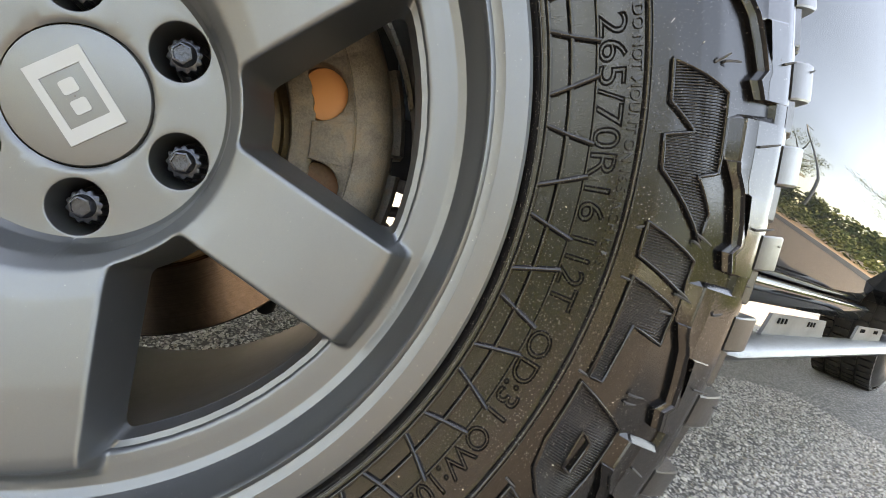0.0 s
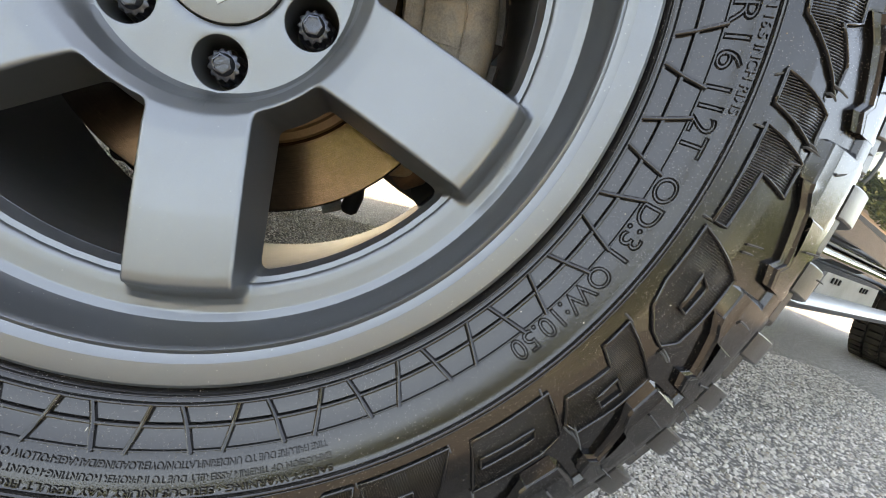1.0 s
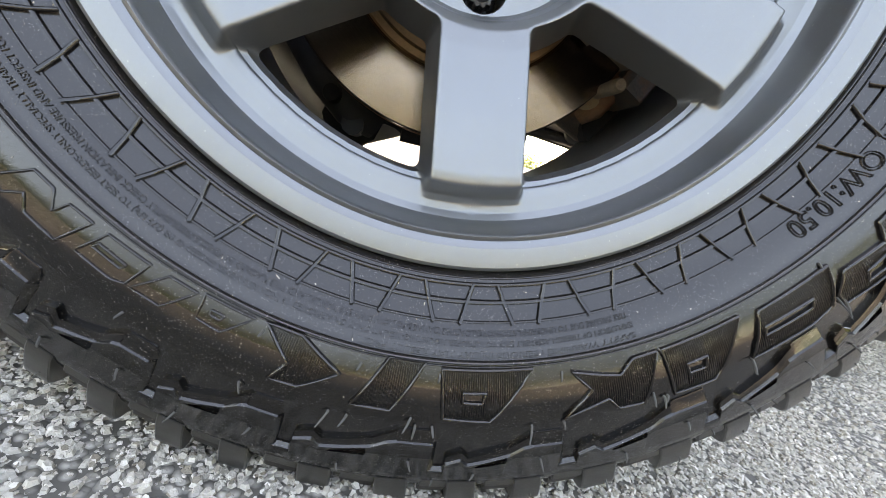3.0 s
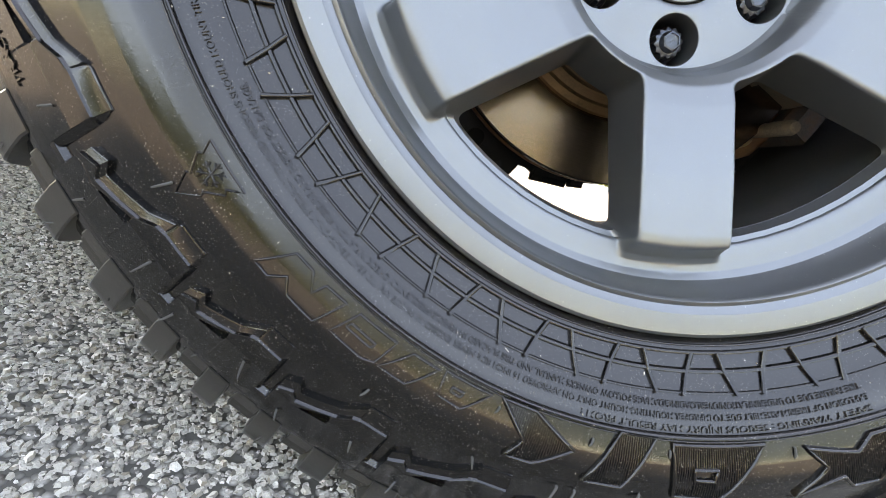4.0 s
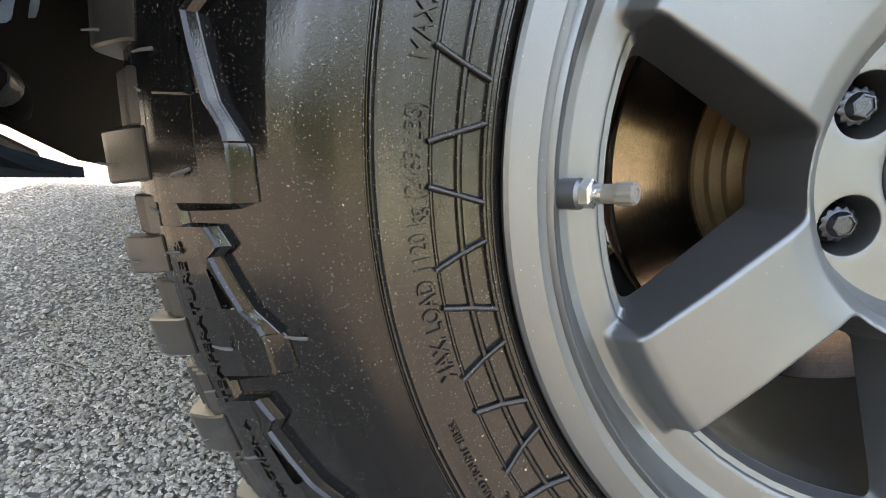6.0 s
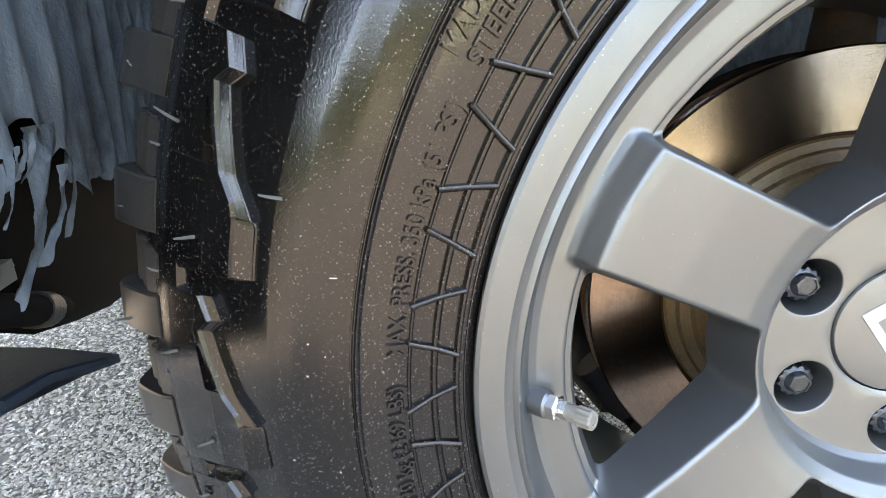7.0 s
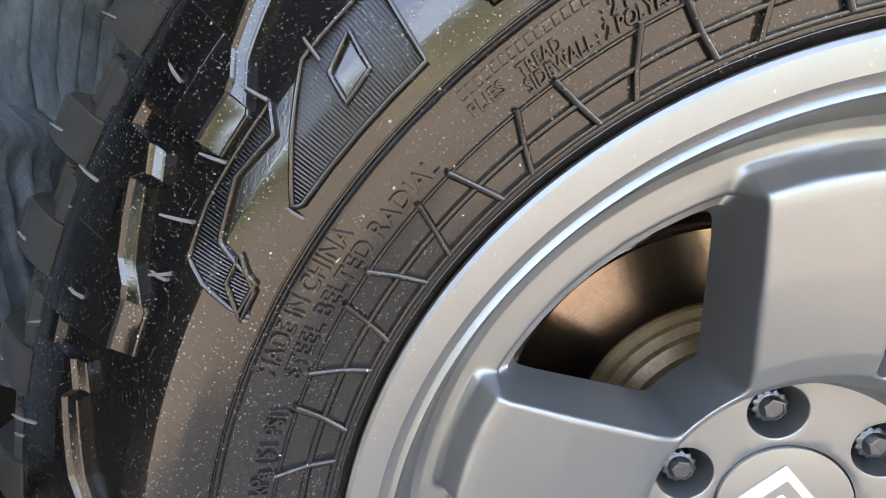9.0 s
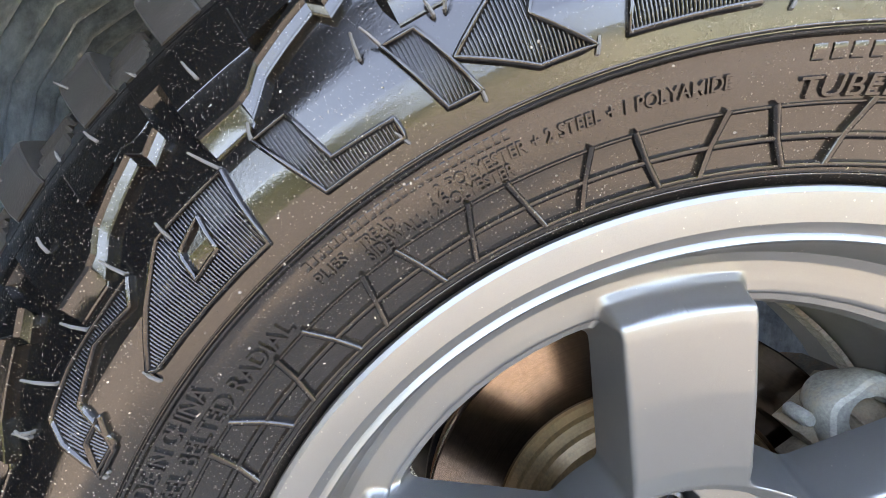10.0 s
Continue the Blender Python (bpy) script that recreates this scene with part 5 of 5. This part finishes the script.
def under_tray():
    """Broken tray pieces, brace and pipe below the torn liner."""
    # near-black sheet: the shade inside the bumper is put into its colour
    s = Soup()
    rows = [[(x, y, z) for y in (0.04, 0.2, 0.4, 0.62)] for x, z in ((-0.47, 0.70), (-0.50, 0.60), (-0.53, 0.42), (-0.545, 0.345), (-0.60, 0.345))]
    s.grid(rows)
    s.make("bumper_shade", GAP, truck, "near-black sheet for the shaded space behind the liner", 40)
    s = Soup()
    prof = [(0.14, 0.345), (0.25, 0.335), (0.36, 0.318), (0.42, 0.300), (0.50, 0.285), (0.62, 0.262), (0.90, 0.250), (1.20, 0.262), (1.45, 0.318), (1.66, 0.345)]
    s.grid([[(-0.48, y, z + 0.16), (-0.505, y, z + 0.05), (-0.515, y, z + 0.008), (-0.530, y, z), (-0.60, y, z + 0.006), (-0.93, y, 0.40)] for y, z in prof])
    s.make("skid_panel", UNDER, truck, "black lower skid panel", 40)
    s = Soup()
    top = [(-0.407, 0.186, 0.306), (-0.418, 0.165, 0.312), (-0.423, 0.146, 0.322), (-0.430, 0.118, 0.325), (-0.440, 0.05, 0.330), (-0.52, 0.10, 0.300), (-0.505, 0.251, 0.288), (-0.46, 0.225, 0.296)]
    m = len(top)
    s.add(top + [(x, y, z - 0.006) for x, y, z in top], [tuple(range(m)), tuple(range(2 * m - 1, m - 1, -1))] + [(i, (i + 1) % m, m + (i + 1) % m, m + i) for i in range(m)])
    s.tube([(-0.43, 0.118, 0.324), (-0.425, 0.146, 0.319), (-0.412, 0.178, 0.306)], 0.003, 6)
    s.make("under_tray", TRAY, truck, "broken dark blue-grey plastic under-tray", 35)
    s = Soup()
    s.tube([(-0.44, 0.05, 0.40), (-0.435, 0.145, 0.360), (-0.432, 0.185, 0.341), (-0.445, 0.215, 0.330)], [0.008, 0.009, 0.009, 0.007], 12)
    s.make("brace_bar", GAP, truck, "black brace bar", 50)
    s = Soup()
    s.tube([(-0.434, 0.168, 0.3493), (-0.4335, 0.178, 0.3446)], 0.0105, 18)
    s.make("pipe_clamp", ALU, truck, "grey metal clamp", 35)
    s = Soup()
    s.tube([(-0.55, 0.33, 0.318), (-0.55, 0.40, 0.290), (-0.55, 0.47, 0.262)], 0.007, 8)
    s.make("pale_pipe", PALE, truck, "pale thin metal pipe", 40)


def side_step():
    s = Soup()
    y = -0.055
    xs = (0.60, 0.64, 0.72, 1.2, 1.8, 2.30, 2.38, 2.42)
    off = (0.06, 0.02, 0.0, 0.0, 0.0, 0.0, 0.02, 0.06)
    rows = []
    for x, o in zip(xs, off):
        rows.append([(x, y + o + 0.045 * math.cos(q), 0.262 + o * 0.3 + 0.0145 * math.sin(q)) for q in np.linspace(0, 2 * math.pi, 21)[:-1]])
    s.grid(rows, close_v=True)
    s.f.append(tuple(range(20)))
    s.f.append(tuple(range(len(s.v) - 20, len(s.v)))[::-1])
    step = s.make("side_step", ALU, truck, "bright metal side step bar below the sill", 40)
    for x in (0.98, 1.72):
        s = Soup()
        slab(s, [(x, 0.272), (x + 0.42, 0.272), (x + 0.40, 0.318), (x + 0.02, 0.318)], y + 0.015, y + 0.021)
        br = s.make("step_bracket", TRAYPALE, step, "pale pressed metal bracket")
        for k in range(6):
            s = Soup()
            x2 = x + 0.06 + 0.022 * (k % 3) + 0.20 * (k // 3)
            s.box((x2, y + 0.0125, 0.300), (x2 + 0.006, y + 0.0148, 0.311))
            s.make("vent_slot", GAP, br)
    s = Soup()
    s.tube([(0.86, y + 0.01, 0.27), (0.84, y + 0.03, 0.30), (0.76, y + 0.07, 0.325)], 0.005, 6)
    s.make("step_strut", UNDER, step, "thin black curved strut")
    s = Soup()
    rows = []
    for z, yy in ((0.381, 0.070), (0.378, 0.054), (0.368, 0.046), (0.354, 0.048), (0.325, 0.060), (0.312, 0.072), (0.316, 0.13), (0.40, 0.16)):
        rows.append([(x, SIDE + yy, z) for x in np.linspace(0.50, 2.42, 8)])
    s.grid(rows)
    s.make("rocker_panel", PAINT, truck, "glossy dark sill below the doors", 50)


def rear_wheel(x, y):
    w = new("rear_wheel")
    w.matrix_world = pose(0, 0, 0, 0, 0, STEER) @ pose(x, y, 0.375)
    tagged(w, "dark rear wheel with blocky all-terrain tyre on asphalt", "wheel", "road wheels")
    revolve([(0.21, -0.10), (0.25, -0.12), (0.30, -0.130), (0.34, -0.120), (0.372, -0.095), (0.377, 0.0), (0.372, 0.095), (0.34, 0.12), (0.25, 0.12), (0.21, 0.10)], "tyre", RUBBER_TREAD, w, "", 72)
    s = Soup()
    for k in range(60):
        a = 6 * k
        for y0, y1 in ((-0.108, -0.06), (-0.05, -0.01), (0.0, 0.05), (0.06, 0.108)):
            o = 3 if y0 in (-0.05, 0.06) else 0
            s.grid([[polar(a + o + t, r, yy) for r, yy in ((0.365, y0), (0.386, y0), (0.386, y1), (0.365, y1))] for t in (0, 4.4)])
            b = len(s.v)
            s.f.append((b - 8, b - 7, b - 6, b - 5))
            s.f.append((b - 1, b - 2, b - 3, b - 4))
    s.make("tread_pattern", RUBBER_TREAD, w, "", 30, False)
    revolve([(0.01, -0.03), (0.08, -0.03), (0.17, -0.06), (0.205, -0.11), (0.222, -0.112), (0.222, -0.09), (0.21, 0.1)], "rim", RIM, w, "", 72)


truck_body()
wheel_liner()
under_tray()
side_step()
rear_wheel(3.00, 0.12)
rear_wheel(3.00, 1.72)
far = new("far_front_wheel")
far.matrix_world = pose(0, 0, 0, 0, 0, STEER) @ pose(0, 1.74, 0.375, 0, 0, -22)
tagged(far, "dark far-side front wheel with blocky tyre on asphalt", "wheel", "road wheels")
revolve([(0.21, -0.10), (0.25, -0.12), (0.30, -0.130), (0.34, -0.120), (0.372, -0.095), (0.385, -0.08), (0.387, 0.08), (0.372, 0.095), (0.34, 0.12), (0.25, 0.12), (0.21, 0.10), (0.05, 0.05), (0.01, 0.05)], "tyre", RUBBER_TREAD, far, "", 72)


# ---- surroundings ----
LOT = (-7.0, 9.5, -9.5, 11.0)          # edges of the paved lot along the truck's axes
frame_m = pose(0, 0, 0, 0, 0, STEER)


def placed(s, name, material, label, category, kind="structure", smooth=0, fix=True):
    ob = s.make(name, material, None, "", smooth, fix)
    ob.matrix_world = frame_m
    return tagged(ob, label, category, kind=kind)


def verges():
    x0, x1, y0, y1 = LOT
    for nm, (a, b, c, d) in {"verge_front": (-60, x0, -70, 60), "verge_rear": (x1, x1 + 3.4, -70, 60), "verge_rear_far": (x1 + 13, 60, -70, 60), "verge_far": (x0, x1, y1, 60), "verge_near": (x0, x1, -70, y0)}.items():
        s = Soup()
        s.box((a, c, -0.05), (b, d, 0.10))
        placed(s, nm, SAND if nm == "verge_rear" else GRASS, "dry verge beyond the kerb", "verge")
    s = Soup()
    t = 0.15
    s.box((x0 - 0.004, y0 - t, -0.05), (x0 + t, y1 + t, 0.125))
    s.box((x1 - t, y0 - t, -0.05), (x1 + 0.004, y1 + t, 0.125))
    s.box((x0 + t, y1 - 0.004, -0.05), (x1 - t, y1 + t, 0.125))
    s.box((x0 + t, y0 - t, -0.05), (x1 - t, y0 + 0.004, 0.125))
    placed(s, "kerb", KERB, "pale concrete kerb round the car park", "kerb")


def leaf_cloud(s, centre, size, count, leaf):
    """Many small leaves in an uneven cloud."""
    c = np.array(centre)
    for k in range(count):
        d = rng.normal(0, 1, 3)
        d /= np.linalg.norm(d)
        p = c + d * np.array(size) * rng.random() ** 0.45
        u = rng.normal(0, 1, 3)
        u /= np.linalg.norm(u)
        v = np.cross(u, rng.normal(0, 1, 3))
        v /= np.linalg.norm(v) + 1e-9
        L = leaf * rng.uniform(0.6, 1.4)
        s.add([tuple(p - u * L), tuple(p + v * L * 0.5), tuple(p + u * L), tuple(p - v * L * 0.5)], [(0, 1, 2, 3)])


def hedge(x0, x1, y0, y1, h, leaves=None, dense=150, leaf=0.06):
    s = Soup()
    n = int(max(abs(x1 - x0), abs(y1 - y0)) / 0.5)
    for k in range(n):
        t = (k + rng.uniform(0.2, 0.8)) / n
        leaf_cloud(s, (x0 + (x1 - x0) * t + rng.uniform(-0.2, 0.2), y0 + (y1 - y0) * t + rng.uniform(-0.2, 0.2), h * rng.uniform(0.45, 0.6)), (0.5, 0.5, h * 0.55), dense, leaf)
    placed(s, "hedge", leaves or HEDGE, "tall dark evergreen hedge on the verge" if leaves else "sunlit yellow-green hedge on the verge, from a set partly added for reflections", "hedge", "stuff", 0, False)


def tree(x, y, h, seed, leaves=130, leaf=0.055):
    r2 = np.random.default_rng(seed)
    e = new("tree")
    e.matrix_world = frame_m @ pose(x, y, 0.1)
    tagged(e, "slim tree with sparse yellow-green spring leaves on the verge, dense where added for shade", "tree", "trees round the lot")
    s = Soup()
    s.tube([(0, 0, 0), (0.05, 0.02, h * 0.3), (0.0, 0.1, h * 0.6), (0.08, 0.05, h * 0.9)], [h * 0.022, h * 0.017, h * 0.012, 0.015], 9)
    tips = []
    for k in range(11):
        z = h * r2.uniform(0.35, 0.85)
        a = r2.uniform(0, 6.28)
        L = h * r2.uniform(0.16, 0.30)
        p = Vector((0.03, 0.05, z))
        q = p + Vector((math.cos(a) * L, math.sin(a) * L, L * r2.uniform(0.3, 0.9)))
        s.tube([p, (p + q) / 2 + Vector((0, 0, -0.05 * L)), q], [h * 0.008, h * 0.005, 0.008], 6)
        tips += [(p + q * 2) / 3, q]
    s.make("trunk", BARK, e, "", 50)
    s = Soup()
    for q in tips:
        leaf_cloud(s, q, (h * 0.10, h * 0.10, h * 0.08), leaves, leaf)
    s.make("crown", LEAF, e, "", 0, False)


def building(x, y, wx, wy, h):
    b = new("building")
    b.matrix_world = frame_m @ pose(x, y, 0.1)
    tagged(b, "pale low building far beyond the car park", "building")
    s = Soup()
    s.box((0, 0, 0), (wx, wy, h))
    s.make("wall", WALLP, b, "", 0)
    s = Soup()
    s.box((-0.4, -0.4, h), (wx + 0.4, wy + 0.4, h + 0.35))
    s.make("roof", KERB, b, "", 0)
    for k in range(int(wx / 3)):
        s = Soup()
        s.box((1 + 3 * k, -0.06, 1.0), (2.7 + 3 * k, -0.003, 2.4))
        s.make("window", GLASS, b, "", 0)


def street_lamp(x, y):
    s = Soup()
    s.tube([(0, 0, 0), (0, 0, 5.5), (0.4, 0, 6.2), (1.2, 0, 6.3)], [0.07, 0.05, 0.04, 0.035], 10)
    ob = s.make("street_lamp", ALU, None, "", 40)
    ob.matrix_world = frame_m @ pose(x, y, 0.1)
    tagged(ob, "tall grey metal street lamp on the verge", "street lamp")


verges()
hedge(LOT[1] + 2.2, LOT[1] + 2.2, -30, 12, 0.8, None, 260, 0.06)
hedge(LOT[1] + 15, LOT[1] + 15, -34, 12, 2.3, None, 420, 0.14)
hedge(-20, 30, LOT[3] + 2.2, LOT[3] + 2.2, 0.7)
# front hedge raised, near hedge added unseen, to darken what the wheel mirrors
hedge(LOT[0] - 6.0, LOT[0] - 6.0, -30, 6, 2.8, None, 300, 0.10)
hedge(-26, 24, LOT[2] - 2.5, LOT[2] - 2.5, 4.2, None, 420, 0.11)
# the dense 9 m trees are added only to shade ground past the truck
for i, (x, y, h) in enumerate(((26, -3.2, 7.5), (25, 2.5, 6.0), (25, -9, 7.0), (27, -16, 7.5), (4, -12, 6.0), (-3, -12.5, 6.5), (-9, -12, 6.5), (-11.5, -4, 7.0), (-11, 5, 6.5), (-3.5, 12.6, 9.0), (1.5, 13.2, 9.0), (-8.0, 12.8, 9.0))):
    tree(x, y, h, 40 + i, 420 if h > 8 else 130, 0.08 if h > 8 else 0.055)
building(22, -26, 26, 9, 5.5)
building(-30, -40, 30, 10, 6.0)
street_lamp(18, -5.5)
